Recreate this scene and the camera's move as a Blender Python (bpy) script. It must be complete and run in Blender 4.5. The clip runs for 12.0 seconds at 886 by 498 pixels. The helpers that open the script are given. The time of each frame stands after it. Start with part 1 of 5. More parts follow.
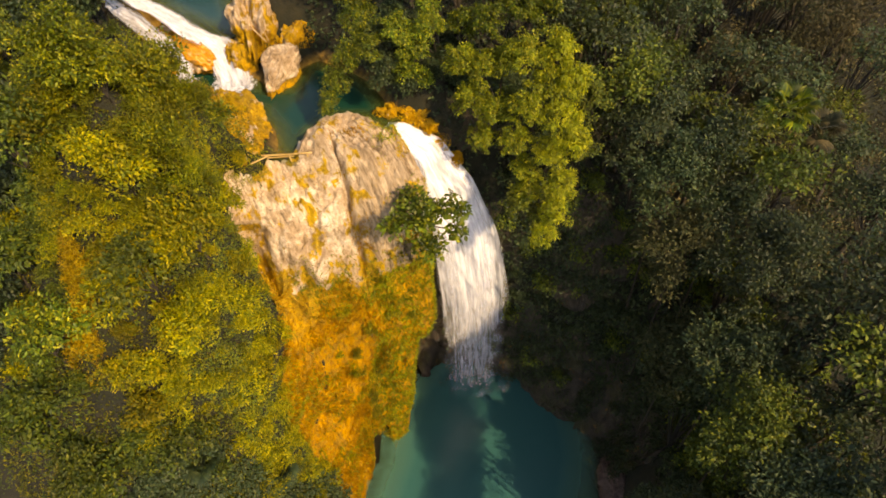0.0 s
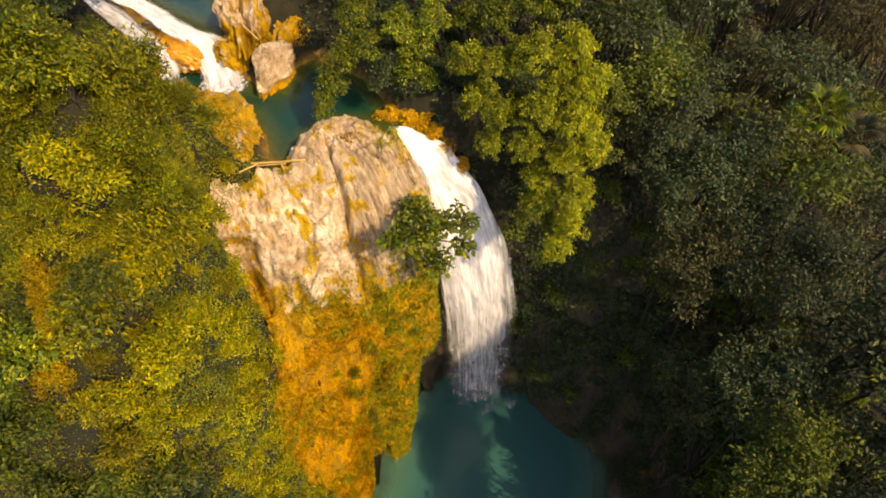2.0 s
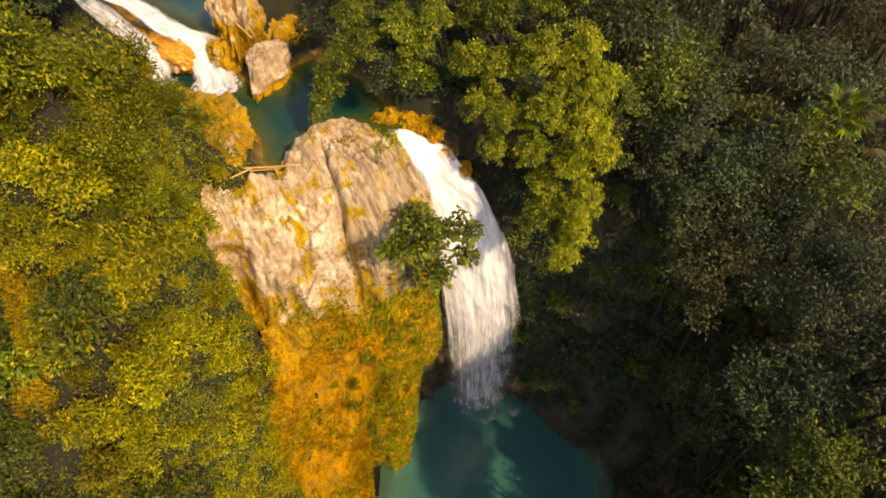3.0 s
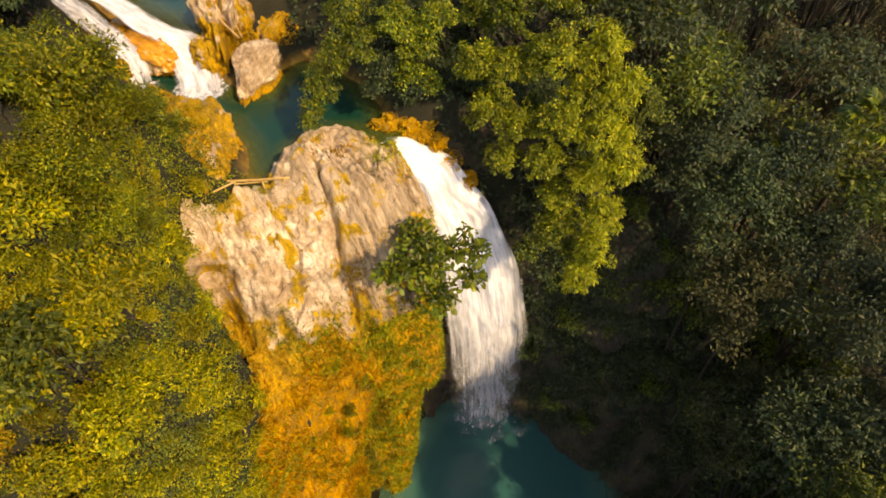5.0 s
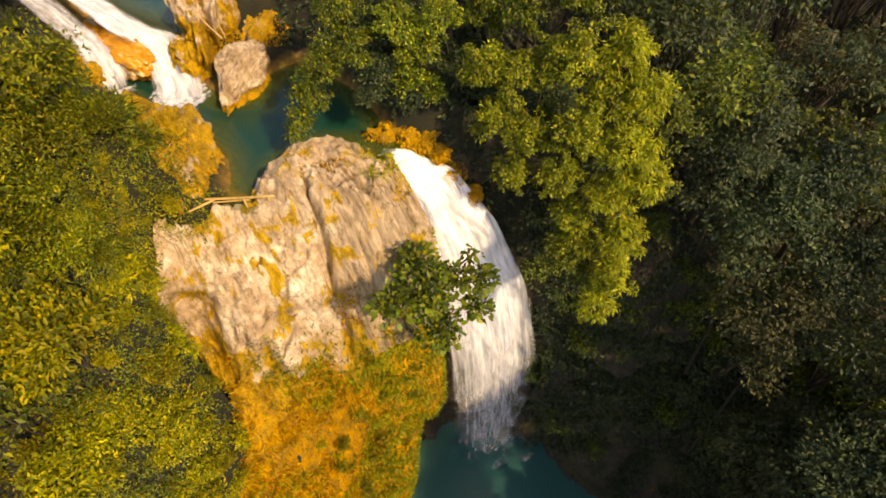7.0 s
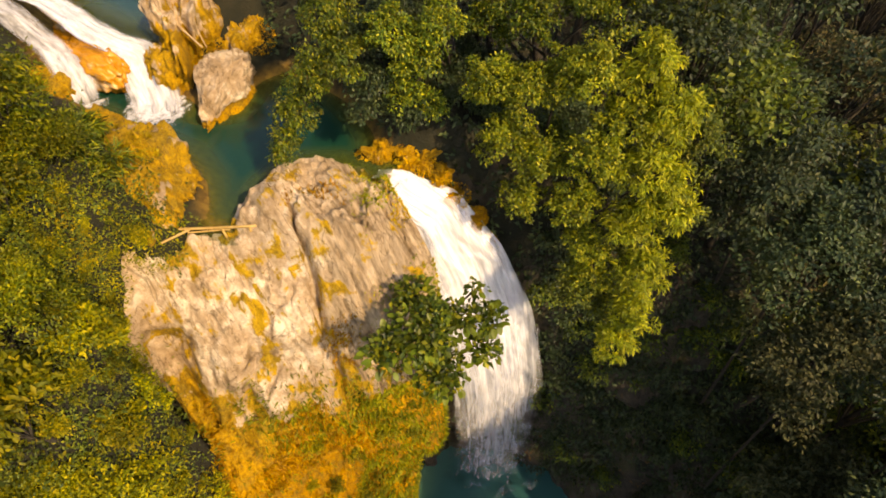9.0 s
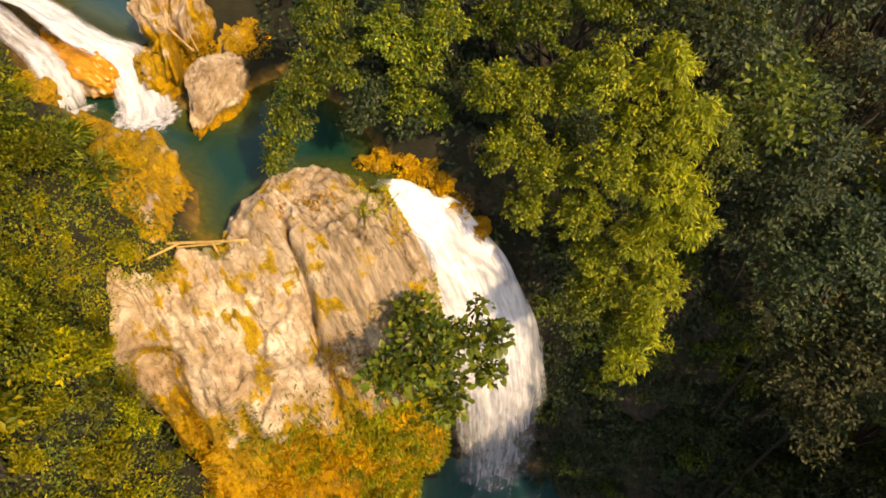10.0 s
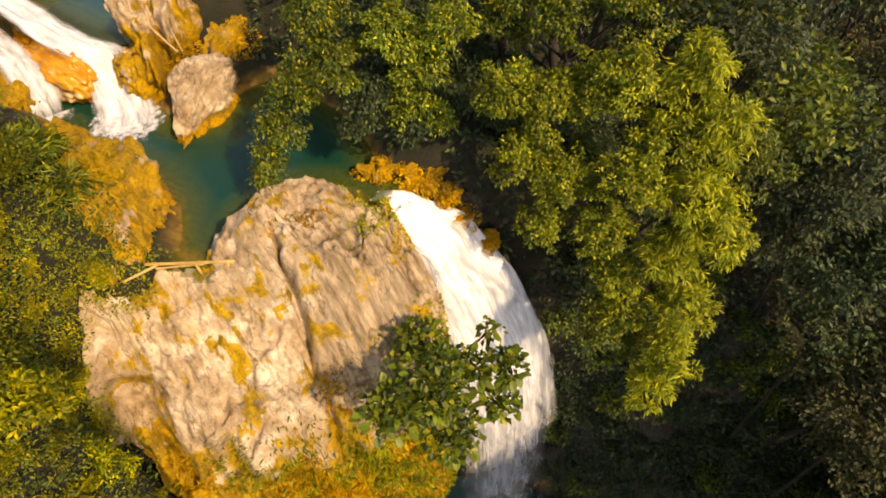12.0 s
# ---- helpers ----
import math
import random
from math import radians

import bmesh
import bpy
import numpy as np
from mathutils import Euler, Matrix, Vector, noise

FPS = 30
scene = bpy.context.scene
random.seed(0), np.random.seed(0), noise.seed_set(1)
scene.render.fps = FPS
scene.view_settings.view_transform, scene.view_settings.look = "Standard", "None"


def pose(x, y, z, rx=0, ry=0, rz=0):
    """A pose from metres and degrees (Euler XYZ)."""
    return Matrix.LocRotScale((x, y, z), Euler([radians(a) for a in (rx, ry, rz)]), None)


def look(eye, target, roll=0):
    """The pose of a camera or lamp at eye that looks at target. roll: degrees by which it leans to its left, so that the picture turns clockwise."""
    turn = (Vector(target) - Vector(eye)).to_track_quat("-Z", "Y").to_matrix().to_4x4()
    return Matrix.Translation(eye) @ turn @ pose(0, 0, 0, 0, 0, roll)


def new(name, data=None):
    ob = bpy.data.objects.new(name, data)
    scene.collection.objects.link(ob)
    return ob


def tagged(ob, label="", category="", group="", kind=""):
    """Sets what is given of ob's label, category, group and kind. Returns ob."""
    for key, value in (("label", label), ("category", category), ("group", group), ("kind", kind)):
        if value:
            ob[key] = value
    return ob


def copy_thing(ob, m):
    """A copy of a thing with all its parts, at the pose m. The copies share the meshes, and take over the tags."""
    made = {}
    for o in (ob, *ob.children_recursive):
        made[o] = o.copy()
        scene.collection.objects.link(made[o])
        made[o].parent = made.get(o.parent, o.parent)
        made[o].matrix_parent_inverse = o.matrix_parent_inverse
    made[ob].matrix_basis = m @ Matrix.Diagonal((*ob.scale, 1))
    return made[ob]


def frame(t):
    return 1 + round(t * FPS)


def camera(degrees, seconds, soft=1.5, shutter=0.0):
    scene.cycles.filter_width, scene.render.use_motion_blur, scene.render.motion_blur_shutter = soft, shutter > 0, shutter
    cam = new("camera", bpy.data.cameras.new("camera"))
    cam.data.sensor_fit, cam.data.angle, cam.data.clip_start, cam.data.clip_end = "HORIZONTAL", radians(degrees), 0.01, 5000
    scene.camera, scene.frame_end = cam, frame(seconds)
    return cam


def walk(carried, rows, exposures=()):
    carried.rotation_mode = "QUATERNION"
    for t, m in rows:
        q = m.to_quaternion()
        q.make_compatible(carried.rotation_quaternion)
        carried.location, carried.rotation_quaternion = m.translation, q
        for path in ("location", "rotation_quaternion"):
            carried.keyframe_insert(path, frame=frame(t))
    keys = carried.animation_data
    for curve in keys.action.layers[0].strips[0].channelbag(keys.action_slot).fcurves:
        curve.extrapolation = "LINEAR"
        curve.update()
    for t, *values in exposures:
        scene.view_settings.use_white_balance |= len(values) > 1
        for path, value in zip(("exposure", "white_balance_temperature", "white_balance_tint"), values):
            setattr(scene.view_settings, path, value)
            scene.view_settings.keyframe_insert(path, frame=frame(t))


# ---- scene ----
cam = camera(75.5, 12.0, 1.75)
METRES, EYE, TILT, LEAN, TURN = 17.0, 53.5, -48.0, 0.0, 0.0
ROWS = [
    (0.0, 0.0, 0.0, 0.0, -0.0, 0.0, -0.0),
    (0.5, -0.0032, 0.0408, 0.0145, 0.02, -0.05, 0.0),
    (1.0, -0.0077, 0.0834, 0.0289, 0.03, -0.12, 0.0),
    (1.5, -0.012, 0.1255, 0.0438, 0.06, -0.17, 0.01),
    (2.0, -0.0154, 0.1673, 0.0584, 0.08, -0.19, -0.01),
    (2.5, -0.0174, 0.2092, 0.0742, 0.11, -0.24, -0.01),
    (3.0, -0.0187, 0.2512, 0.0897, 0.14, -0.29, -0.05),
    (5.0, -0.0277, 0.4175, 0.1554, 0.21, -0.5, -0.06),
    (5.5, -0.0315, 0.459, 0.1711, 0.22, -0.53, -0.1),
    (6.0, -0.0329, 0.5017, 0.1876, 0.25, -0.55, -0.14),
    (6.5, -0.0337, 0.5447, 0.2051, 0.24, -0.57, -0.14),
    (7.0, -0.035, 0.5875, 0.2232, 0.23, -0.57, -0.15),
    (9.0, -0.042, 0.7389, 0.3043, 0.13, -0.66, -0.06),
    (9.5, -0.0446, 0.7724, 0.322, 0.14, -0.67, -0.07),
    (10.0, -0.047, 0.8041, 0.3368, 0.11, -0.67, -0.05),
    (10.5, -0.0508, 0.8352, 0.3502, 0.09, -0.7, -0.04),
    (11.0, -0.0552, 0.8658, 0.3609, 0.12, -0.69, -0.06),
    (11.5, -0.0596, 0.8942, 0.3712, 0.1, -0.72, 0.02),
    (12.0, -0.0631, 0.9214, 0.3765, -0.0, -0.73, 0.23),
]
walk(cam, [(t, pose(0, 0, EYE, TILT, LEAN, TURN) @ pose(METRES * x, METRES * y, METRES * z, 90 + pitch, roll, yaw)) for t, x, y, z, yaw, pitch, roll in ROWS], [(0, 0.18, 9000, 22)])

# ---- light ----
SUN_AZ, SUN_EL = -48.0, 42.0            # degrees: from +x, and above the horizon
sun_dir = Vector((math.cos(radians(SUN_EL)) * math.cos(radians(SUN_AZ)), math.cos(radians(SUN_EL)) * math.sin(radians(SUN_AZ)), math.sin(radians(SUN_EL))))
world = bpy.data.worlds.new("sky")
scene.world = world
world.use_nodes = True
wn = world.node_tree.nodes
sky = wn.new("ShaderNodeTexSky")
sky.sky_type, sky.sun_disc = "NISHITA", False
sky.sun_elevation, sky.sun_rotation = radians(SUN_EL), radians(90 - SUN_AZ)
wn["Background"].inputs["Strength"].default_value = 0.27
world.node_tree.links.new(sky.outputs[0], wn["Background"].inputs["Color"])
sun = new("sun", bpy.data.lights.new("sun", "SUN"))
sun.data.energy, sun.data.angle, sun.data.color = 4.9, radians(0.6), (1.0, 0.84, 0.55)
sun.matrix_world = look(Vector((20, 0, 60)) + sun_dir * 60, (20, 0, 60))


# ---- noise and plan ----
rng = np.random.default_rng(7)


def hash3(i, j, k, seed):
    n = (i * 374761393 + j * 668265263 + k * 2147483647 + seed * 974634777) & 0xFFFFFFFF
    n = ((n ^ (n >> 13)) * 1274126177) & 0xFFFFFFFF
    return ((n ^ (n >> 16)) & 0xFFFF) / 65535.0


def vnoise(p, seed=0):
    """Smooth noise, -1 to 1, at rows of points."""
    p = np.asarray(p, float)
    i = np.floor(p).astype(np.int64)
    f = p - i
    f = f * f * (3 - 2 * f)
    out = np.zeros(len(p))
    for a in (0, 1):
        for b in (0, 1):
            for c in (0, 1):
                w = (f[:, 0] if a else 1 - f[:, 0]) * (f[:, 1] if b else 1 - f[:, 1]) * (f[:, 2] if c else 1 - f[:, 2])
                out += w * hash3(i[:, 0] + a, i[:, 1] + b, i[:, 2] + c, seed)
    return out * 2 - 1


def fbm(p, seed=0, octaves=4, gain=0.5):
    p = np.asarray(p, float)
    total, amp = np.zeros(len(p)), 1.0
    for o in range(octaves):
        total += amp * vnoise(p * 2.03 ** o + 17.3 * o, seed + o)
        amp *= gain
    return total


def smooth(a, b, v):
    t = np.clip((v - a) / (b - a), 0, 1)
    return t * t * (3 - 2 * t)


def inside(x, y, poly):
    """Distance to a polygon's outline, positive inside."""
    best, flag = np.full(x.shape, 1e9), np.zeros(x.shape, bool)
    for (ax, ay), (bx, by) in zip(poly, poly[1:] + poly[:1]):
        dx, dy = bx - ax, by - ay
        t = np.clip(((x - ax) * dx + (y - ay) * dy) / (dx * dx + dy * dy), 0, 1)
        best = np.minimum(best, (x - ax - t * dx) ** 2 + (y - ay - t * dy) ** 2)
        if dy:
            flag ^= ((ay > y) != (by > y)) & (x < dx * (y - ay) / dy + ax)
    return np.where(flag, 1, -1) * np.sqrt(best)


# the rim of the gorge
RIM = [(-60, -60), (-40, -4), (-24, 7), (-17, 12), (-13.2, 15.2), (-11.0, 18), (-9.9, 21), (-8.4, 23.4), (-5.2, 24.7), (-2.6, 25.0), (-0.9, 25.9), (-1.3, 28.0),
       (-2.6, 29.7), (-3.3, 30.9), (-2.4, 32.2), (-0.4, 32.6), (2, 33), (5, 33), (8, 32.2), (11, 31.6), (16, 31.5), (20, 29), (23.5, 25), (23, 19), (21, 10), (22, -5), (30, -60)]
POOL = [(-10.4, 28.4), (-9.1, 27.8), (-8.6, 29.0), (-8.2, 30.4), (-7.7, 31.2), (-6.8, 31.7), (-5.4, 31.7), (-4.4, 31.2), (-3.6, 30.5), (-2.6, 31.6), (-3.4, 32.8),
        (-4.0, 34.5), (-5.2, 36.5), (-7.0, 38.2), (-9.4, 39.6), (-10.6, 38.4), (-11.1, 36.0), (-12.4, 36.0), (-13.4, 37.0), (-15.0, 38.2), (-15.8, 40.5),
        (-17.6, 44), (-20, 47.5), (-27, 53), (-31, 50), (-26, 45.5), (-23, 40.5), (-19.4, 36), (-17.4, 35.0), (-14.9, 33.8), (-12.5, 32.4), (-11.1, 30.6)]
ROCK = [(-13.6, 26.9), (-13.5, 24.6), (-12.7, 23.2), (-11.0, 22.0), (-10.7, 20.4), (-10.6, 17.0), (-6.0, 17.0), (-3.5, 22.0), (1.0, 24.0), (1.0, 29.0), (-1.2, 31.6), (-3.4, 31.8), (-5.4, 32.6), (-7.6, 32.3), (-9.3, 29.8), (-9.4, 28.4), (-11.1, 27.9), (-11.4, 27.0)]
UPPER, LOWER = 31.0, 0.0


def plateau(x, y):
    left = np.interp(y, [-60, 0, 8, 11, 14, 16, 19, 22, 26, 32, 45, 80], [2, 7, 11, 16, 24.5, 27.5, 30, 31.5, 32.5, 33, 36, 44])
    left = left + 7.0 * np.exp(-((x + 16.6) ** 2 + (y - 23.6) ** 2) / 17) + 1.6 * np.exp(-((x + 12.4) ** 2 / 2.5 + (y - 19.6) ** 2 / 7)) - 0.8 * np.clip(-18.5 - x, 0, 12) * smooth(34, 18, y)
    right = np.interp(x, [0, 6, 12, 20, 40, 90], [32.5, 30, 24, 20, 20, 34]) + np.clip(y - 38, 0, 60) * 0.25
    return left + (right - left) * smooth(-4, 3, x)


def ground_z(x, y):
    """Height of the land at arrays x, y."""
    z = plateau(x, y)
    rockp = inside(x, y, ROCK)
    top = 32.0 - 1.7 * np.clip(27.6 - y - 0.12 * (x + 6), 0, 9) - 0.9 * np.clip(x + 3.8, 0, 5)
    z = z + (np.minimum(z, top) - z) * smooth(-0.8, 0.6, rockp)
    pool = inside(x, y, POOL)
    rise = np.clip((-x - 17) * 0.32, 0, 4.5)                     # the bed climbs upstream
    out = np.clip(-pool, 0, 99)
    z = np.minimum(z, UPPER + rise + 0.25 + out * (0.45 + 0.85 * smooth(-12.5, -8, x)) + 0.08 * out ** 2)
    z = z - 1.1 * np.exp(-(x + 9.8) ** 2 / 1.6 - (y - 27.8) ** 2 / 0.5)
    z = np.where(pool > 0, np.minimum(z, UPPER + rise + 0.25 - np.clip(pool * 1.2, 0, 2.2)), z)
    s = inside(x, y, RIM)
    w = np.interp(x, [-20, -11, -8, -1, 2, 8, 13, 20], [6, 4.6, 3.4, 2.6, 1.6, 2.2, 6, 9])
    g = np.clip(s / w, 0, 1)
    z = np.where(s > 0, z * (1 - g) ** 1.25 - 2.2 * smooth(0.75, 1.25, s / w), z)
    return z


def cliff_shift(x, z):
    """How far the foot of the buttress is cut back under its shoulder."""
    return smooth(-7.5, -2.0, x) * np.interp(z, [-2, 0, 11, 18, 25], [4.4, 4.2, 2.9, 0.5, 0.0])


def mesh_object(name, verts, faces, mat=None, parent=None, label="", flat=False, uv=None):
    me = bpy.data.meshes.new(name)
    me.from_pydata(np.asarray(verts).tolist(), [], np.asarray(faces).tolist() if isinstance(faces, np.ndarray) else faces)
    if not flat:
        me.polygons.foreach_set("use_smooth", np.ones(len(me.polygons), bool))
    if uv is not None:
        layer = me.uv_layers.new(name="flow")
        idx = np.zeros(len(me.loops), np.int32)
        me.loops.foreach_get("vertex_index", idx)
        layer.data.foreach_set("uv", np.asarray(uv, float)[idx].ravel())
    if mat:
        me.materials.append(mat)
    ob = new(name, me)
    if parent:
        ob.parent = parent
    if label:
        ob["label"] = label
    return ob


def part(name, bm, material, parent, label=""):
    me = bpy.data.meshes.new(name)
    bm.to_mesh(me)
    bm.free()
    me.polygons.foreach_set("use_smooth", np.ones(len(me.polygons), bool))
    me.materials.append(material)
    ob = new(name, me)
    ob.parent = parent
    if label:
        ob["label"] = label
    return ob


def grid_faces(nu, nv):
    i = np.arange(nu * nv).reshape(nu, nv)
    return np.stack([i[:-1, :-1], i[1:, :-1], i[1:, 1:], i[:-1, 1:]], -1).reshape(-1, 4)


# ---- materials ----
def material(name):
    m = bpy.data.materials.new(name)
    m.use_nodes = True
    nt = m.node_tree
    return m, nt, nt.nodes["Principled BSDF"], nt.nodes["Material Output"]


def node(nt, kind, **values):
    n = nt.nodes.new(kind)
    for k, v in values.items():
        n.inputs[k.replace("_", " ")].default_value = v
    return n


def noise_tex(nt, scale, detail=4.0, rough=0.6, coords=None, stretch=None, distort=0.0):
    n = node(nt, "ShaderNodeTexNoise", Scale=scale, Detail=detail, Roughness=rough, Distortion=distort)
    if coords is None:
        coords = nt.nodes.new("ShaderNodeTexCoord").outputs["Object"]
    if stretch:
        mp = nt.nodes.new("ShaderNodeMapping")
        mp.inputs["Scale"].default_value = stretch[:3]
        if len(stretch) > 3:
            mp.inputs["Rotation"].default_value = stretch[3:]
        nt.links.new(coords, mp.inputs["Vector"])
        coords = mp.outputs[0]
    nt.links.new(coords, n.inputs["Vector"])
    return n.outputs["Fac"]


def ramp(nt, fac, stops):
    r = nt.nodes.new("ShaderNodeValToRGB")
    while len(r.color_ramp.elements) < len(stops):
        r.color_ramp.elements.new(0.5)
    for e, (pos, c) in zip(r.color_ramp.elements, stops):
        e.position = pos
        e.color = (*c, 1) if isinstance(c, tuple) else (c, c, c, 1)
    nt.links.new(fac, r.inputs["Fac"])
    return r.outputs["Color"]


def mix(nt, fac, a, b, kind="MIX"):
    m = nt.nodes.new("ShaderNodeMix")
    m.data_type, m.blend_type = "RGBA", kind
    for sock, v in ((m.inputs[0], fac), (m.inputs[6], a), (m.inputs[7], b)):
        if isinstance(v, bpy.types.NodeSocket):
            nt.links.new(v, sock)
        elif isinstance(v, tuple):
            sock.default_value = (*v, 1)
        else:
            sock.default_value = v
    return m.outputs[2]


def bump(nt, bsdf, height, strength, distance):
    b = node(nt, "ShaderNodeBump", Strength=strength, Distance=distance)
    nt.links.new(height, b.inputs["Height"])
    nt.links.new(b.outputs[0], bsdf.inputs["Normal"])


def leaf_material(name, cols, through_col, gloss=0.45, patch=None):
    """Foliage: colour by leaf, by plant and by patches on the slope."""
    m, nt, bsdf, out = material(name)
    geo = nt.nodes.new("ShaderNodeNewGeometry")
    info = nt.nodes.new("ShaderNodeObjectInfo")
    c = ramp(nt, geo.outputs["Random Per Island"], cols)
    hsv = node(nt, "ShaderNodeHueSaturation", Saturation=1.0)
    a = nt.nodes.new("ShaderNodeMapRange")
    a.inputs["To Min"].default_value, a.inputs["To Max"].default_value = 0.488, 0.514
    v = nt.nodes.new("ShaderNodeMapRange")
    v.inputs["To Min"].default_value, v.inputs["To Max"].default_value = 0.62, 1.35
    nt.links.new(info.outputs["Random"], a.inputs["Value"])
    mul = nt.nodes.new("ShaderNodeMath")
    mul.operation, mul.inputs[1].default_value = "MULTIPLY", 7.31
    fr = nt.nodes.new("ShaderNodeMath")
    fr.operation = "FRACT"
    nt.links.new(info.outputs["Random"], mul.inputs[0])
    nt.links.new(mul.outputs[0], fr.inputs[0])
    nt.links.new(fr.outputs[0], v.inputs["Value"])
    nt.links.new(a.outputs[0], hsv.inputs["Hue"])
    nt.links.new(v.outputs[0], hsv.inputs["Value"])
    if patch:
        pos = geo.outputs["Position"]
        c = mix(nt, ramp(nt, noise_tex(nt, 0.22, 3, 0.6, pos), [(patch[1], 0.0), (patch[2], 1.0)]), c, patch[0])
    tone = ramp(nt, noise_tex(nt, 0.85, 3, 0.6, geo.outputs["Position"]), [(0.36, 0.65), (0.63, 1.3)])
    c = mix(nt, 1.0, c, tone, "MULTIPLY")
    nt.links.new(c, hsv.inputs["Color"])
    nt.links.new(hsv.outputs[0], bsdf.inputs["Base Color"])
    bsdf.inputs["Roughness"].default_value = gloss
    bsdf.inputs["Specular IOR Level"].default_value = 0.22
    tr = node(nt, "ShaderNodeBsdfTranslucent")
    nt.links.new(mix(nt, 0.6, hsv.outputs[0], through_col), tr.inputs["Color"])
    ms = node(nt, "ShaderNodeMixShader", Fac=0.22)
    nt.links.new(bsdf.outputs[0], ms.inputs[1])
    nt.links.new(tr.outputs[0], ms.inputs[2])
    nt.links.new(ms.outputs[0], out.inputs["Surface"])
    return m


LEAF_SUN = leaf_material("leaf_hillside", [(0.0, (0.05, 0.07, 0.003)), (0.4, (0.125, 0.14, 0.004)), (0.75, (0.24, 0.22, 0.005)), (1.0, (0.36, 0.285, 0.01))], (0.42, 0.36, 0.006), 0.6, patch=((0.28, 0.15, 0.008), 0.62, 0.78))
# Leaf colours lowered to carry the shade of the forest and gorge side.
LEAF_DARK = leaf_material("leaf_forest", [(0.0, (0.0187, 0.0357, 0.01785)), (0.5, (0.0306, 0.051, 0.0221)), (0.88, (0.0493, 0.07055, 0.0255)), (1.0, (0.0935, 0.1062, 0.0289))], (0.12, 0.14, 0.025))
LEAF_BRIGHT = leaf_material("leaf_bright", [(0.0, (0.045, 0.081, 0.0072)), (0.5, (0.126, 0.162, 0.0108)), (0.85, (0.243, 0.2565, 0.0126)), (1.0, (0.378, 0.3465, 0.0225))], (0.36, 0.36, 0.014))
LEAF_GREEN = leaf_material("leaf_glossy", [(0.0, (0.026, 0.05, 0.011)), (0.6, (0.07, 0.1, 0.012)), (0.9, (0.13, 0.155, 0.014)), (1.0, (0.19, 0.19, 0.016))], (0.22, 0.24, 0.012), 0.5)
LEAF_BAMBOO = leaf_material("leaf_bamboo", [(0.0, (0.06336, 0.09152, 0.005632)), (0.5, (0.1619, 0.183, 0.008448)), (0.85, (0.2675, 0.2605, 0.01126)), (1.0, (0.3661, 0.3168, 0.02112))], (0.48, 0.45, 0.016))
LEAF_CLIFF = leaf_material("leaf_cliff", [(0.0, (0.0216, 0.0504, 0.0096)), (0.5, (0.072, 0.114, 0.012)), (0.8, (0.18, 0.216, 0.0156)), (1.0, (0.396, 0.384, 0.024))], (0.2, 0.24, 0.01), 0.4)
LEAF_DULL = leaf_material("leaf_dull", [(0.0, (0.036, 0.038, 0.018)), (0.5, (0.075, 0.07, 0.03)), (1.0, (0.15, 0.12, 0.05))], (0.12, 0.11, 0.03), 0.6)
LEAF_PALE = leaf_material("leaf_pale", [(0.0, (0.016, 0.024, 0.008)), (0.5, (0.04, 0.048, 0.016)), (1.0, (0.096, 0.096, 0.036))], (0.1, 0.11, 0.03), 0.55)
LEAF_POOL = leaf_material("leaf_pool", [(0.0, (0.026, 0.055, 0.008)), (0.5, (0.08, 0.12, 0.01)), (0.85, (0.19, 0.205, 0.013)), (1.0, (0.38, 0.35, 0.022))], (0.27, 0.29, 0.01), 0.42)
LEAF_UPPER = leaf_material("leaf_upper_slope", [(0.0, (0.02975, 0.051, 0.0034)), (0.45, (0.085, 0.1062, 0.0051)), (0.8, (0.17, 0.1742, 0.0068)), (1.0, (0.289, 0.255, 0.0102))], (0.34, 0.33, 0.008), 0.5)
GRASS_DRY = leaf_material("grass_dry", [(0.0, (0.25, 0.125, 0.004)), (0.5, (0.5, 0.265, 0.006)), (0.8, (0.64, 0.385, 0.012)), (1.0, (0.44, 0.34, 0.014))], (0.6, 0.33, 0.008), 0.6)
GRASS_GOLD = leaf_material("grass_gold", [(0.0, (0.26, 0.15, 0.006)), (0.5, (0.48, 0.3, 0.01)), (0.8, (0.6, 0.41, 0.02)), (1.0, (0.4, 0.34, 0.02))], (0.55, 0.36, 0.01), 0.6)
GRASS_GREEN = leaf_material("grass_green", [(0.0, (0.075, 0.115, 0.006)), (0.6, (0.19, 0.22, 0.01)), (1.0, (0.38, 0.33, 0.015))], (0.36, 0.36, 0.012), 0.55)


def along(nt, pos, axes, scales):
    """Coordinates along slanting axes, each with its own scale."""
    c = nt.nodes.new("ShaderNodeCombineXYZ")
    for i, (a, k) in enumerate(zip(axes, scales)):
        d = nt.nodes.new("ShaderNodeVectorMath")
        d.operation = "DOT_PRODUCT"
        d.inputs[1].default_value = tuple(v * k for v in a)
        nt.links.new(pos, d.inputs[0])
        nt.links.new(d.outputs["Value"], c.inputs[i])
    return c.outputs[0]


def span(nt, value, lo, hi, a, b):
    n = nt.nodes.new("ShaderNodeMapRange")
    n.inputs["From Min"].default_value, n.inputs["From Max"].default_value = lo, hi
    n.inputs["To Min"].default_value, n.inputs["To Max"].default_value = a, b
    nt.links.new(value, n.inputs["Value"])
    return n.outputs[0]


STRATA = ((0.77, 0.64, 0.0), (-0.55, 0.66, 0.5), (0.3, -0.4, 0.86))


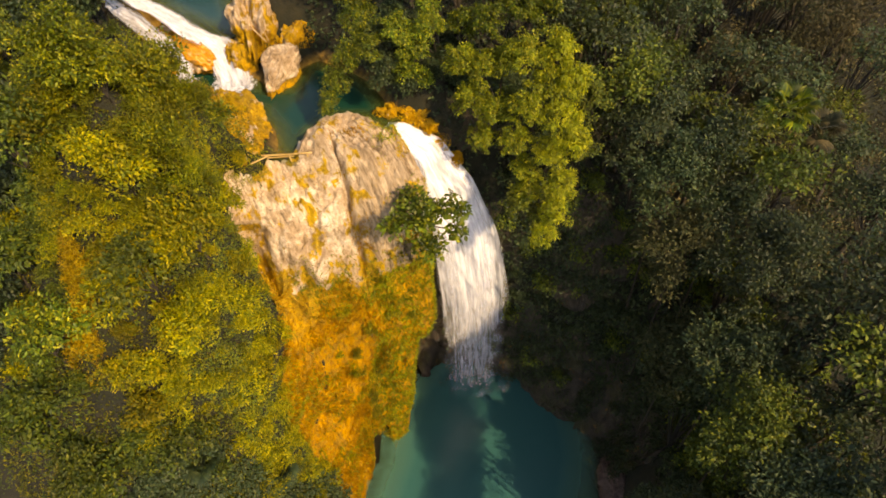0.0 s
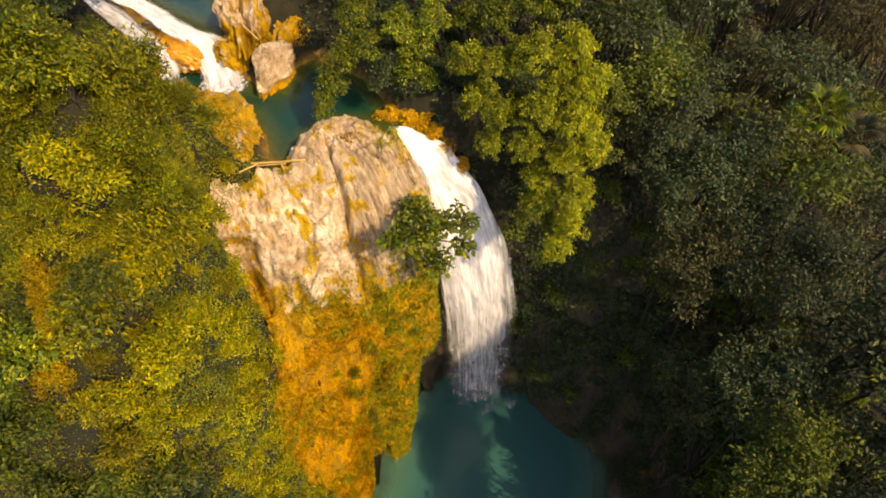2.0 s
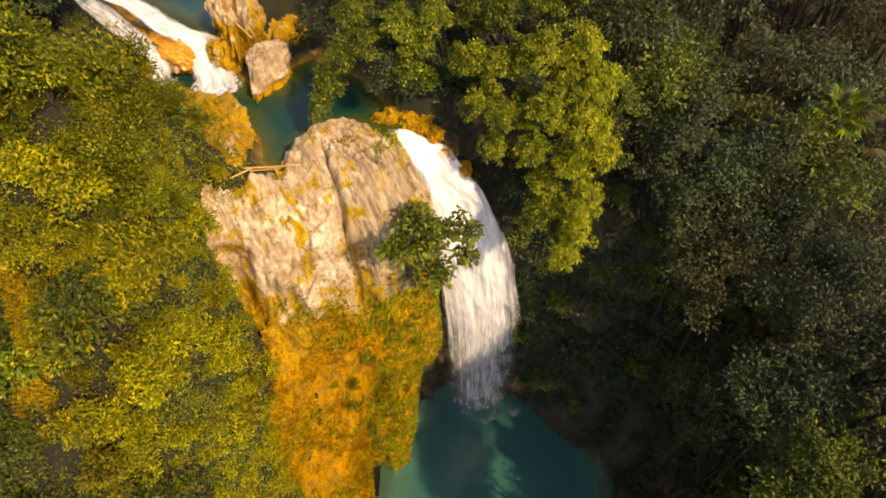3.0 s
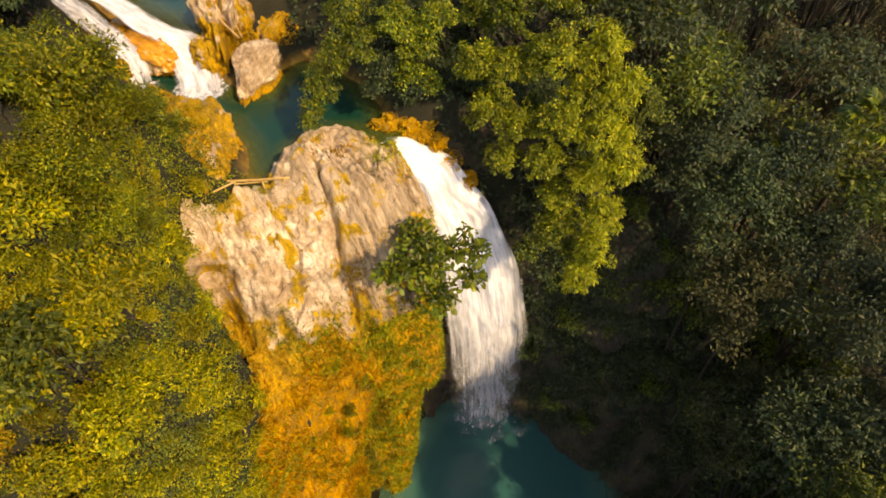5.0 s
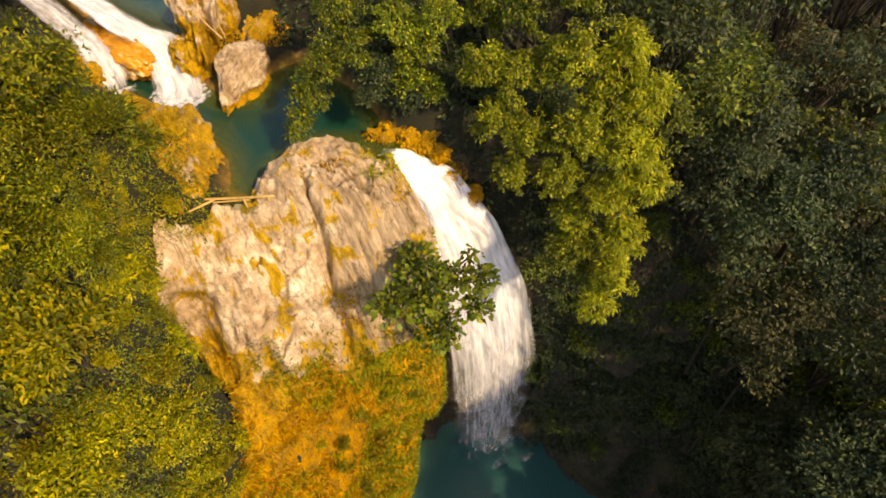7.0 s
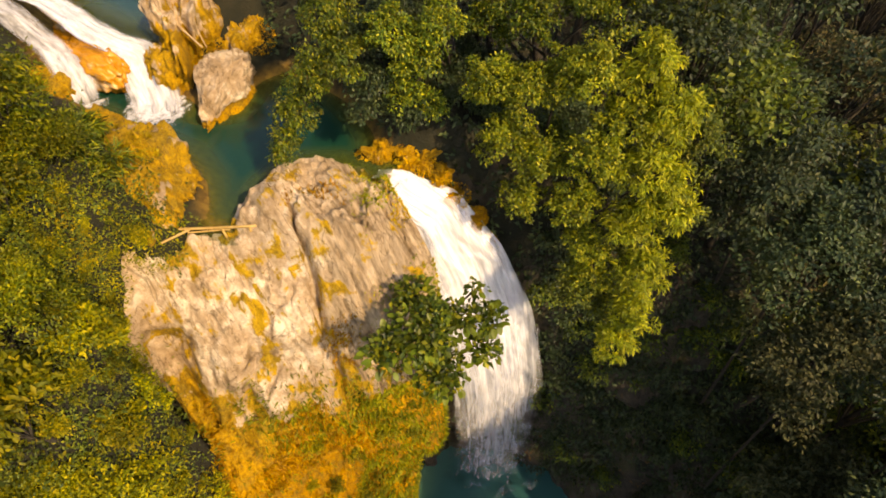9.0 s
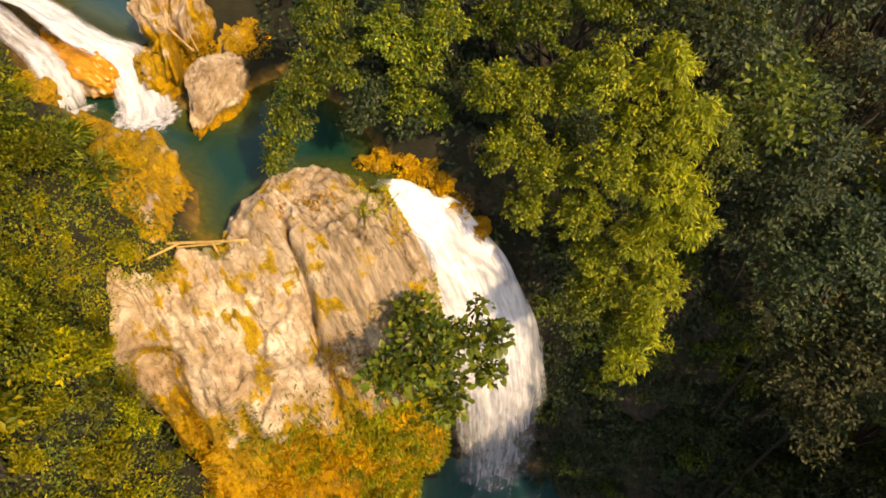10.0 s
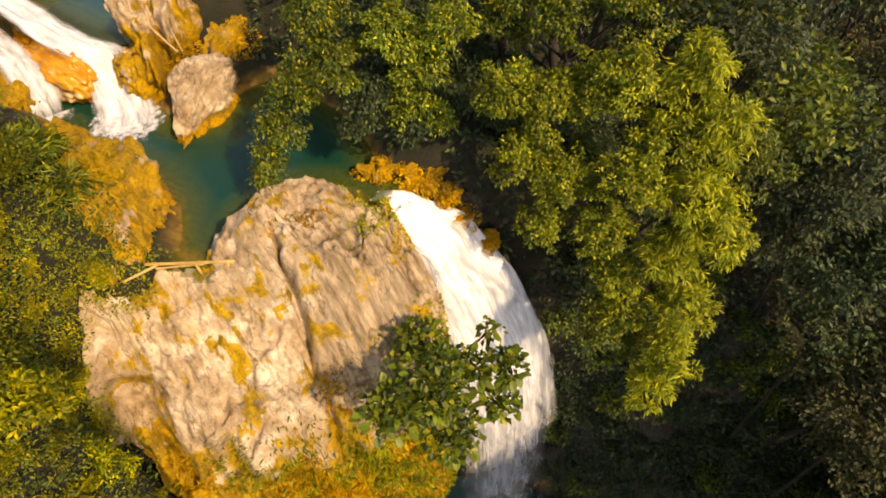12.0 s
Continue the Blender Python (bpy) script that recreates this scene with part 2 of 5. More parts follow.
def rock_material(name, moss, high, low, fade, plate=True, lean=STRATA):
    """Limestone: broad pale slabs, slanting streaks, a few dark seams; golden moss that gains by fade from the height high to low."""
    m, nt, bsdf, out = material(name)
    pos = nt.nodes.new("ShaderNodeNewGeometry").outputs["Position"]
    big = noise_tex(nt, 0.5, 4, 0.6, pos)
    mid = noise_tex(nt, 1.5, 9, 0.72, pos)
    fine = noise_tex(nt, 9, 8, 0.75, pos)
    streak = noise_tex(nt, 1.0, 8, 0.66, along(nt, pos, lean, (3.4, 0.45, 0.6)))
    seam = noise_tex(nt, 1.0, 4, 0.55, along(nt, pos, lean, (0.9, 0.3, 0.35)), None, 0.5)
    z = nt.nodes.new("ShaderNodeSeparateXYZ")
    nt.links.new(pos, z.inputs[0])
    cell = nt.nodes.new("ShaderNodeTexVoronoi")
    cell.inputs["Scale"].default_value = 1.0
    nt.links.new(mix(nt, 0.3, along(nt, pos, lean, (0.8, 0.3, 0.4)), noise_tex(nt, 1.6, 5, 0.65, pos)), cell.inputs["Vector"])
    pits = noise_tex(nt, 4.5, 6, 0.7, along(nt, pos, lean, (1.3, 0.6, 0.8)))
    c = ramp(nt, mix(nt, 0.4, mid, big), [(0.37, (0.29, 0.2, 0.11)), (0.45, (0.47, 0.345, 0.215)), (0.5, (0.55, 0.42, 0.28)), (0.56, (0.73, 0.61, 0.45)), (0.65, (0.85, 0.75, 0.59))])
    tint = nt.nodes.new("ShaderNodeSeparateColor")
    nt.links.new(cell.outputs["Color"], tint.inputs[0])
    c = mix(nt, 1.0, c, ramp(nt, tint.outputs[0], [(0.0, 0.84), (1.0, 1.1)]), "MULTIPLY")
    c = mix(nt, ramp(nt, streak, [(0.3, 0.6), (0.42, 0.0)]), c, (0.26, 0.17, 0.08))
    # Hollows of the bump are also darkened in colour, as shade inside them.
    c = mix(nt, ramp(nt, pits, [(0.3, 0.75), (0.39, 0.0)]), c, (0.17, 0.11, 0.05))
    # Right plate: grey-brown rock, with its striations' shade mixed into the colour.
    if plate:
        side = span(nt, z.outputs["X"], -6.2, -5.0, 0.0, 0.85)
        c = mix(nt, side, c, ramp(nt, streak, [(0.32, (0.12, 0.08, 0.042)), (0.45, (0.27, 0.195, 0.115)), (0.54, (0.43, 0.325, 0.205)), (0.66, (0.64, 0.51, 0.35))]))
    cover = nt.nodes.new("ShaderNodeMath")
    cover.operation = "ADD"
    nt.links.new(mix(nt, 0.28, mix(nt, 0.35, noise_tex(nt, 0.8, 3, 0.55, pos, None, 0.4), streak), mid), cover.inputs[0])
    nt.links.new(span(nt, z.outputs["Z"], high, low, 0.0, fade), cover.inputs[1])
    ochre = ramp(nt, fine, [(0.3, (0.19, 0.105, 0.006)), (0.45, (0.42, 0.25, 0.012)), (0.58, (0.54, 0.345, 0.02)), (0.75, (0.42, 0.31, 0.03))])
    ochre = mix(nt, span(nt, z.outputs["Z"], low + 4.0, low - 1.0, 0.0, 1.0), ochre, ramp(nt, fine, [(0.3, (0.2, 0.09, 0.002)), (0.46, (0.42, 0.205, 0.003)), (0.6, (0.56, 0.3, 0.006)), (0.78, (0.5, 0.34, 0.02))]))
    ochre = mix(nt, ramp(nt, noise_tex(nt, 1.1, 6, 0.7, pos), [(0.4, 0.6), (0.54, 0.0)]), ochre, ramp(nt, fine, [(0.35, (0.09, 0.062, 0.012)), (0.65, (0.25, 0.18, 0.03))]))
    c = mix(nt, ramp(nt, cover.outputs[0], [(moss, 0.0), (moss + 0.03, 1.0)]), c, ochre)
    c = mix(nt, ramp(nt, seam, [(0.49, 0.0), (0.498, 0.55), (0.502, 0.55), (0.51, 0.0)]), c, (0.1, 0.065, 0.03))
    c = mix(nt, ramp(nt, fine, [(0.28, 0.4), (0.4, 0.0)]), c, (0.24, 0.16, 0.08))
    nt.links.new(c, bsdf.inputs["Base Color"])
    bsdf.inputs["Roughness"].default_value = 0.9
    bsdf.inputs["Specular IOR Level"].default_value = 0.2
    bump(nt, bsdf, mix(nt, 0.4, mix(nt, 0.5, mid, streak), mix(nt, 0.55, fine, pits)), 1.0, 0.5)
    return m


UPRIGHT = ((0.9, 0.4, 0.0), (-0.4, 0.9, 0.0), (0.0, 0.0, 1.0))
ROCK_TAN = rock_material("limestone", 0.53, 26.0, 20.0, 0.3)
ROCK_OCHRE = rock_material("limestone_mossy", 0.455, 34.0, 30.0, 0.1, False, UPRIGHT)
ROCK_COLUMN = rock_material("limestone_column", 0.52, 34.5, 31.4, 0.3, False, UPRIGHT)
ROCK_POOL = rock_material("limestone_pool", 0.6, 31.6, 31.0, 0.3, False, UPRIGHT)


def slick_rock():
    """Smooth rock under a film of water, orange with pale streaks."""
    m, nt, bsdf, out = material("slick_rock")
    pos = nt.nodes.new("ShaderNodeNewGeometry").outputs["Position"]
    s = noise_tex(nt, 1.0, 6, 0.6, along(nt, pos, ((0.45, 0.89, 0.0), (0.89, -0.45, 0.0), (0.0, 0.0, 1.0)), (1.6, 0.35, 0.8)))
    c = ramp(nt, s, [(0.32, (0.22, 0.09, 0.004)), (0.48, (0.46, 0.2, 0.008)), (0.58, (0.58, 0.28, 0.03)), (0.68, (0.72, 0.52, 0.3))])
    nt.links.new(c, bsdf.inputs["Base Color"])
    bsdf.inputs["Roughness"].default_value = 0.25
    bump(nt, bsdf, noise_tex(nt, 4, 6, 0.6, pos), 0.4, 0.1)
    return m


ROCK_SLICK = slick_rock()


def shaded_rock_material():
    m, nt, bsdf, out = material("shaded_rock")
    pos = nt.nodes.new("ShaderNodeNewGeometry").outputs["Position"]
    # Near-black base colour carries the gorge's shade on this wall.
    c = ramp(nt, noise_tex(nt, 1.4, 8, 0.7, pos), [(0.3, (0.012, 0.01, 0.007)), (0.55, (0.045, 0.034, 0.022)), (0.8, (0.1, 0.075, 0.045))])
    c = mix(nt, ramp(nt, noise_tex(nt, 0.5, 6, 0.7, pos), [(0.5, 0.0), (0.6, 0.85)]), c, ramp(nt, noise_tex(nt, 5, 5, 0.7, pos), [(0.35, (0.02, 0.028, 0.008)), (0.7, (0.07, 0.06, 0.012))]))
    c = mix(nt, ramp(nt, noise_tex(nt, 0.9, 6, 0.7, pos, (1, 1, 0.5)), [(0.62, 0.0), (0.68, 0.8)]), c, (0.28, 0.13, 0.008))
    nt.links.new(c, bsdf.inputs["Base Color"])
    bsdf.inputs["Roughness"].default_value = 0.6
    bump(nt, bsdf, noise_tex(nt, 3, 8, 0.7, pos), 1.0, 0.3)
    return m


ROCK_SHADED = shaded_rock_material()


def bank_material():
    """Bare reddish brown rock, damp, with paler scars."""
    m, nt, bsdf, out = material("bank_rock")
    pos = nt.nodes.new("ShaderNodeNewGeometry").outputs["Position"]
    c = ramp(nt, noise_tex(nt, 0.8, 8, 0.7, pos), [(0.32, (0.05, 0.03, 0.022)), (0.52, (0.115, 0.07, 0.052)), (0.72, (0.24, 0.16, 0.125))])
    c = mix(nt, ramp(nt, noise_tex(nt, 1.7, 6, 0.7, pos), [(0.56, 0.0), (0.64, 0.8)]), c, (0.05, 0.055, 0.015))
    nt.links.new(c, bsdf.inputs["Base Color"])
    bsdf.inputs["Roughness"].default_value = 0.7
    bump(nt, bsdf, noise_tex(nt, 3, 8, 0.7, pos), 1.0, 0.25)
    return m


ROCK_BANK = bank_material()


def soil_material():
    m, nt, bsdf, out = material("soil")
    pos = nt.nodes.new("ShaderNodeNewGeometry").outputs["Position"]
    # Soil colour taken down to near black, so gaps under plants read as shaded.
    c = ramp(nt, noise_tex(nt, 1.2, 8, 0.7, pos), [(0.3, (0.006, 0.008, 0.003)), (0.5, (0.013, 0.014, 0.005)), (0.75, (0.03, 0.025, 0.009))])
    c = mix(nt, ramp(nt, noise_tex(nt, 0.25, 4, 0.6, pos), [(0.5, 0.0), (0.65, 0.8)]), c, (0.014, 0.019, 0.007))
    bed = nt.nodes.new("ShaderNodeAttribute")
    bed.attribute_name = "bed"
    stone = ramp(nt, noise_tex(nt, 2.5, 6, 0.7, pos), [(0.35, (0.14, 0.07, 0.008)), (0.6, (0.36, 0.21, 0.03))])
    c = mix(nt, bed.outputs["Fac"], c, stone)
    nt.links.new(c, bsdf.inputs["Base Color"])
    bsdf.inputs["Roughness"].default_value = 0.95
    bump(nt, bsdf, noise_tex(nt, 5, 6, 0.7, pos), 0.8, 0.2)
    return m


SOIL = soil_material()


def water_material(name, deep, shallow, clear=0.75):
    """Pool water: tint and cover grow with the depth kept in the mesh."""
    m, nt, bsdf, out = material(name)
    at = nt.nodes.new("ShaderNodeAttribute")
    at.attribute_name = "depth"
    pos = nt.nodes.new("ShaderNodeNewGeometry").outputs["Position"]
    d = mix(nt, 0.18, at.outputs["Fac"], noise_tex(nt, 0.5, 4, 0.6, pos))
    c = ramp(nt, d, [(0.0, shallow), (0.45, tuple(0.6 * a + 0.4 * b for a, b in zip(deep, shallow))), (0.9, deep)])
    nt.links.new(c, bsdf.inputs["Base Color"])
    bsdf.inputs["Roughness"].default_value = 0.12
    bsdf.inputs["IOR"].default_value = 1.33
    nt.links.new(ramp(nt, d, [(0.0, 0.25), (0.35, clear), (0.8, 1.0)]), bsdf.inputs["Alpha"])
    bump(nt, bsdf, noise_tex(nt, 3.0, 4, 0.6, pos), 0.25, 0.05)
    return m


WATER_LOW = water_material("pool_water_low", (0.023, 0.105, 0.1), (0.1, 0.24, 0.16))
WATER_UP = water_material("pool_water_up", (0.004, 0.04, 0.026), (0.1, 0.12, 0.012))


def foam_material(name, cover, lo, hi, run=0.1, tuft=(1.8, 0.3), curl=0.3, shade=(0.5, 0.78)):
    """Falling water: white strands with gaps that run along the flow; cover falls off with the second flow coordinate."""
    m, nt, bsdf, out = material(name)
    uv = nt.nodes.new("ShaderNodeUVMap")
    uv.uv_map = "flow"
    sep = nt.nodes.new("ShaderNodeSeparateXYZ")
    nt.links.new(uv.outputs[0], sep.inputs[0])
    strands = noise_tex(nt, 1.0, 7, 0.65, uv.outputs[0], (3.2, run, 1.0))
    tufts = noise_tex(nt, 1.3, 6, 0.65, uv.outputs[0], (*tuft, 1.0), curl)
    f = mix(nt, 0.3, strands, tufts)
    at = nt.nodes.new("ShaderNodeAttribute")
    at.attribute_name = "cover"
    add = nt.nodes.new("ShaderNodeMath")
    add.operation = "ADD"
    nt.links.new(f, add.inputs[0])
    nt.links.new(at.outputs["Fac"], add.inputs[1])
    nt.links.new(ramp(nt, add.outputs[0], [(lo, 0.0), (hi, cover)]), bsdf.inputs["Alpha"])
    c = ramp(nt, mix(nt, 0.5, tufts, strands), [(0.34, (shade[0] * 0.94, shade[0] * 0.98, shade[0] * 1.06)), (0.56, (shade[1] * 0.95, shade[1] * 0.99, shade[1] * 1.08))])
    nt.links.new(c, bsdf.inputs["Base Color"])
    bsdf.inputs["Roughness"].default_value = 0.7
    bump(nt, bsdf, f, 0.4, 0.2)
    return m


FOAM = foam_material("falling_water", 0.97, 0.4, 1.12, shade=(0.6, 0.86))
RAPID = foam_material("rapid_water", 1.0, 0.52, 1.06, 0.3, (2.6, 0.9), 1.0, (0.36, 0.66))
SPRAY = foam_material("spray", 0.75, 0.55, 1.35, 0.3, (0.9, 0.6), 0.8)
SWIRL = foam_material("pool_foam", 0.9, 0.64, 0.86, 2.4, (1.3, 1.3), 2.0)


def plain(name, c, c2, rough, scale):
    m, nt, bsdf, out = material(name)
    nt.links.new(ramp(nt, noise_tex(nt, scale, 5, 0.65), [(0.35, c), (0.7, c2)]), bsdf.inputs["Base Color"])
    bsdf.inputs["Roughness"].default_value = rough
    return m


BARK = plain("bark", (0.014, 0.012, 0.008), (0.042, 0.034, 0.022), 0.95, 6)
DRIFT = plain("driftwood", (0.3, 0.2, 0.1), (0.5, 0.37, 0.22), 0.8, 4)
BAMBOO = plain("bamboo", (0.36, 0.22, 0.06), (0.55, 0.38, 0.14), 0.55, 3)

# ---- land ----
def spread(lo, hi, fine_lo, fine_hi, step):
    """Grid lines: even in the middle, wider and wider outside."""
    mid = np.arange(fine_lo, fine_hi + 1e-6, step)
    out = [mid]
    d, v = step, fine_lo
    low = []
    while v > lo:
        d *= 1.22
        v -= d
        low.append(v)
    d, v, high = step, fine_hi, []
    while v < hi:
        d *= 1.22
        v += d
        high.append(v)
    return np.concatenate([np.array(low[::-1]), mid, np.array(high)])


def build_ground():
    gx, gy = spread(-900, 900, -34, 36, 0.45), spread(-900, 900, 2, 56, 0.45)
    X, Y = np.meshgrid(gx, gy, indexing="ij")
    x, y = X.ravel(), Y.ravel()
    z = ground_z(x, y)
    k = inside(x, y, ROCK)
    z = z - 3.0 * smooth(-0.1, 0.7, k)
    z = np.where((k > -2.2) & (x > -8.5) & (x < 4) & (y < 30.2), np.minimum(z, -2.5 + 0.6 * np.clip(-5 - x, 0, 9)), z)        # nothing but rock under the buttress
    z = np.where((x > -3.4) & (x < 4) & (y > 29) & (y < 32.2), np.minimum(z, -2.5), z)
    z = z + 0.45 * fbm(np.stack([x * 0.35, y * 0.35, z * 0.35], 1), 3) * smooth(-0.5, 1.5, -inside(x, y, POOL))
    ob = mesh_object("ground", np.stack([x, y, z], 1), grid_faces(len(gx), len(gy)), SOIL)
    a = ob.data.attributes.new("bed", "FLOAT", "POINT")
    a.data.foreach_set("value", smooth(-0.3, 0.3, inside(x, y, POOL)))
    return tagged(ob, "forest soil and litter falling into a gorge, darkened for shade under plants", "ground", kind="structure")


build_ground()


def cliff_xyz(x, y):
    """The surface of the limestone buttress: plates that dip towards the fall, an open crack, ledges and lumps."""
    z = ground_z(x, y)
    n = np.stack([x, y, z], 1)
    u = x * 0.75 + y * 0.66
    crack = np.interp(y, [23.6, 24.4, 25.05, 25.9, 26.6, 27.2, 27.6, 27.9, 28.6], [-4.9, -5.2, -5.5, -5.95, -6.1, -6.3, -6.75, -6.6, -7.0]) + 0.08 * vnoise(np.stack([y * 3.3, y * 0, y * 0], 1), 2) - x
    step = 0.5 * smooth(-0.1, 0.25, crack) * smooth(23.2, 24.5, y) * smooth(31, 28, y)
    groove = -1.6 * np.exp(-(crack / (0.1 + 0.15 * smooth(28.0, 25.0, y))) ** 2) * smooth(23.8, 24.6, y) * smooth(28.8, 27.6, y)
    cave = 23.45 - 0.42 * (x + 10.7) + 0.18 * vnoise(np.stack([x * 2.1, x * 0, x * 0], 1), 4) - y
    groove = groove - 1.3 * np.exp(-(cave / 0.2) ** 2) * smooth(-12.5, -12.0, x) * smooth(-10.5, -11.1, x)
    plate = smooth(-6.6, -5.2, x)
    v = y * 0.66 - x * 0.55 + z * 0.5
    ridges = plate * (0.3 * np.abs(vnoise(np.stack([u * 2.4, v * 0.22, z * 0.2], 1), 5)) + 0.13 * np.abs(vnoise(np.stack([u * 6.0, v * 0.3, z * 0.2], 1), 6)))
    lumps = 0.16 * (0.6 - np.abs(fbm(n * np.array([2.3, 2.3, 1.6]), 27, 3))) + 0.45 * fbm(n * 0.5, 11, 4) + 0.15 * (1 - np.abs(fbm(n * 1.2, 23, 3))) + 0.07 * fbm(n * 3.4, 31, 3)
    slab = 0.34 * np.floor(2.2 * (0.5 + 0.5 * vnoise(np.stack([u * 0.55, v * 0.3, z * 0.3], 1), 44)) + 0.5) / 2.2 * (1 - plate)
    cuts = -0.2 * smooth(0.05, 0.0, np.abs(vnoise(np.stack([u * 0.6, v * 0.2, z * 0.2], 1), 41)))
    cuts += -0.16 * smooth(0.05, 0.0, np.abs(vnoise(np.stack([u * 1.1 + 9, v * 0.35, z * 0.3], 1), 43))) * smooth(0.0, 0.3, vnoise(n * 0.5, 46))
    cuts += slab
    k = np.abs(fbm(np.stack([u * 1.3 + 5, v * 0.5, z * 0.5], 1), 48, 3))
    cuts += -0.3 * smooth(0.07, 0.0, k) * smooth(0.05, 0.3, vnoise(n * 0.6 + 4, 49)) - 0.14 * smooth(0.3, 0.6, vnoise(np.stack([u * 2.6, v * 1.3, z], 1), 50))
    cuts += 0.1 * fbm(np.stack([u * 4.5, v * 1.8, z * 1.5], 1), 52, 3)
    side = 0.9 * fbm(np.stack([x * 0.5, z * 0.35, y * 0.2], 1), 51, 4) * smooth(30.5, 26, z)
    z2 = z + step + groove + ridges + lumps * 0.7 + cuts - 0.25
    z2 = z2 - 0.8 * smooth(0.4, 0.0, inside(x, y, ROCK) + 0.12 * fbm(n * 1.4, 78, 2)) * smooth(-8.5, -9.5, x)
    return np.stack([x + 0.3 * side - cliff_shift(x, z), y - side, z2], 1)


def build_cliff():
    gx, gy = np.arange(-13.4, 1.3, 0.058), np.arange(16.6, 33.0, 0.058)
    X, Y = np.meshgrid(gx, gy, indexing="ij")
    x, y = X.ravel(), Y.ravel()
    v = cliff_xyz(x, y)
    keep = inside(x, y, ROCK) + 0.18 * fbm(np.stack([x, y, x * 0], 1) * 0.9, 77, 3)
    f = grid_faces(len(gx), len(gy))
    f = f[(keep[f] > 0).all(1) & (v[f][:, :, 2] > -1.6).all(1)]
    used, back = np.unique(f, return_inverse=True)
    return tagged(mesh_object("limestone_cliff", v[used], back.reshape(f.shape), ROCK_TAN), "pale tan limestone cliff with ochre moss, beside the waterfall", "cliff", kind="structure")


build_cliff()


WALL = []


def gorge_wall():
    """The steep rock wall behind the fall and round the right of the pool."""
    line = [(-3.4, 30.9), (-2.4, 32.2), (-0.4, 32.7), (2, 33.1), (5, 33.1), (8, 32.3), (11, 31.7), (16, 31.4), (20, 28.9), (23, 25), (23, 19)]
    lens = np.concatenate([[0], np.cumsum([math.dist(a, b) for a, b in zip(line, line[1:])])])
    u = np.arange(0, lens[-1], 0.22)
    px, py = np.interp(u, lens, [p[0] for p in line]), np.interp(u, lens, [p[1] for p in line])
    for _ in range(6):
        px[1:-1], py[1:-1] = (px[:-2] + 2 * px[1:-1] + px[2:]) / 4, (py[:-2] + 2 * py[1:-1] + py[2:]) / 4
    tx, ty = np.gradient(px), np.gradient(py)
    k = np.hypot(tx, ty)
    nx, ny = ty / k, -tx / k
    v = np.linspace(0, 1, 130)
    top = np.interp(px, [-3, 3, 8, 14, 23], [30.6, 31.5, 28, 22, 18])
    reach = np.interp(px, [-3, 2, 8, 13, 20], [1.2, 1.8, 2.6, 6.5, 9.0])
    Z = top[:, None] * (1 - v[None]) - 1.5 * v[None]
    out = reach[:, None] * v[None] ** 1.3 - 0.2
    X, Y = px[:, None] + nx[:, None] * out, py[:, None] + ny[:, None] * out
    q = np.stack([X.ravel(), Y.ravel(), Z.ravel()], 1)
    d = 0.9 * fbm(q * 0.35, 91, 4) + 0.35 * np.abs(fbm(q * np.array([1.3, 1.3, 0.5]), 95, 3)) + 0.25
    q[:, 0] += np.repeat(nx, len(v)) * d
    q[:, 1] += np.repeat(ny, len(v)) * d
    WALL.append((q, np.stack([np.repeat(nx, len(v)), np.repeat(ny, len(v)), np.zeros(len(q))], 1)))
    return tagged(mesh_object("gorge_wall", q, grid_faces(len(u), len(v)), ROCK_SHADED), "limestone wall with ochre moss behind the fall, shade put into its colour", "cliff", kind="structure")


gorge_wall()


def pool(name, poly, level, step, mat, label, bed):
    xs, ys = [p[0] for p in poly], [p[1] for p in poly]
    gx, gy = np.arange(min(xs) - 1, max(xs) + 1, step), np.arange(min(ys) - 1, max(ys) + 1, step)
    X, Y = np.meshgrid(gx, gy, indexing="ij")
    x, y = X.ravel(), Y.ravel()
    sd = inside(x, y, poly)
    f = grid_faces(len(gx), len(gy))
    f = f[(sd[f] > -0.9).all(1) & ((level < 20) | (inside(x, y, RIM)[f] < 0.15).all(1))]
    used, inv = np.unique(f, return_inverse=True)
    ob = mesh_object(name, np.stack([x, y, np.full(x.shape, level)], 1)[used], inv.reshape(f.shape), mat)
    a = ob.data.attributes.new("depth", "FLOAT", "POINT")
    a.data.foreach_set("value", np.clip((sd / bed)[used], 0, 1))
    return tagged(ob, label, "water", kind="structure")


LOWPOOL = [(-9, 8), (-7.2, 16), (-5.4, 21.5), (-5.0, 26), (-3.6, 30), (-1, 33.5), (4, 34), (9, 33.2), (12, 30.8), (13.8, 26.5), (14.2, 21.5), (12.8, 17), (12, 8), (12, -40), (-12, -40)]
pool("lower_pool", LOWPOOL, LOWER, 0.5, WATER_LOW, "dark teal plunge pool under the waterfall", 3.0)
pool("upper_pool", POOL, UPPER, 0.25, WATER_UP, "still green pool above the falls", 1.6)


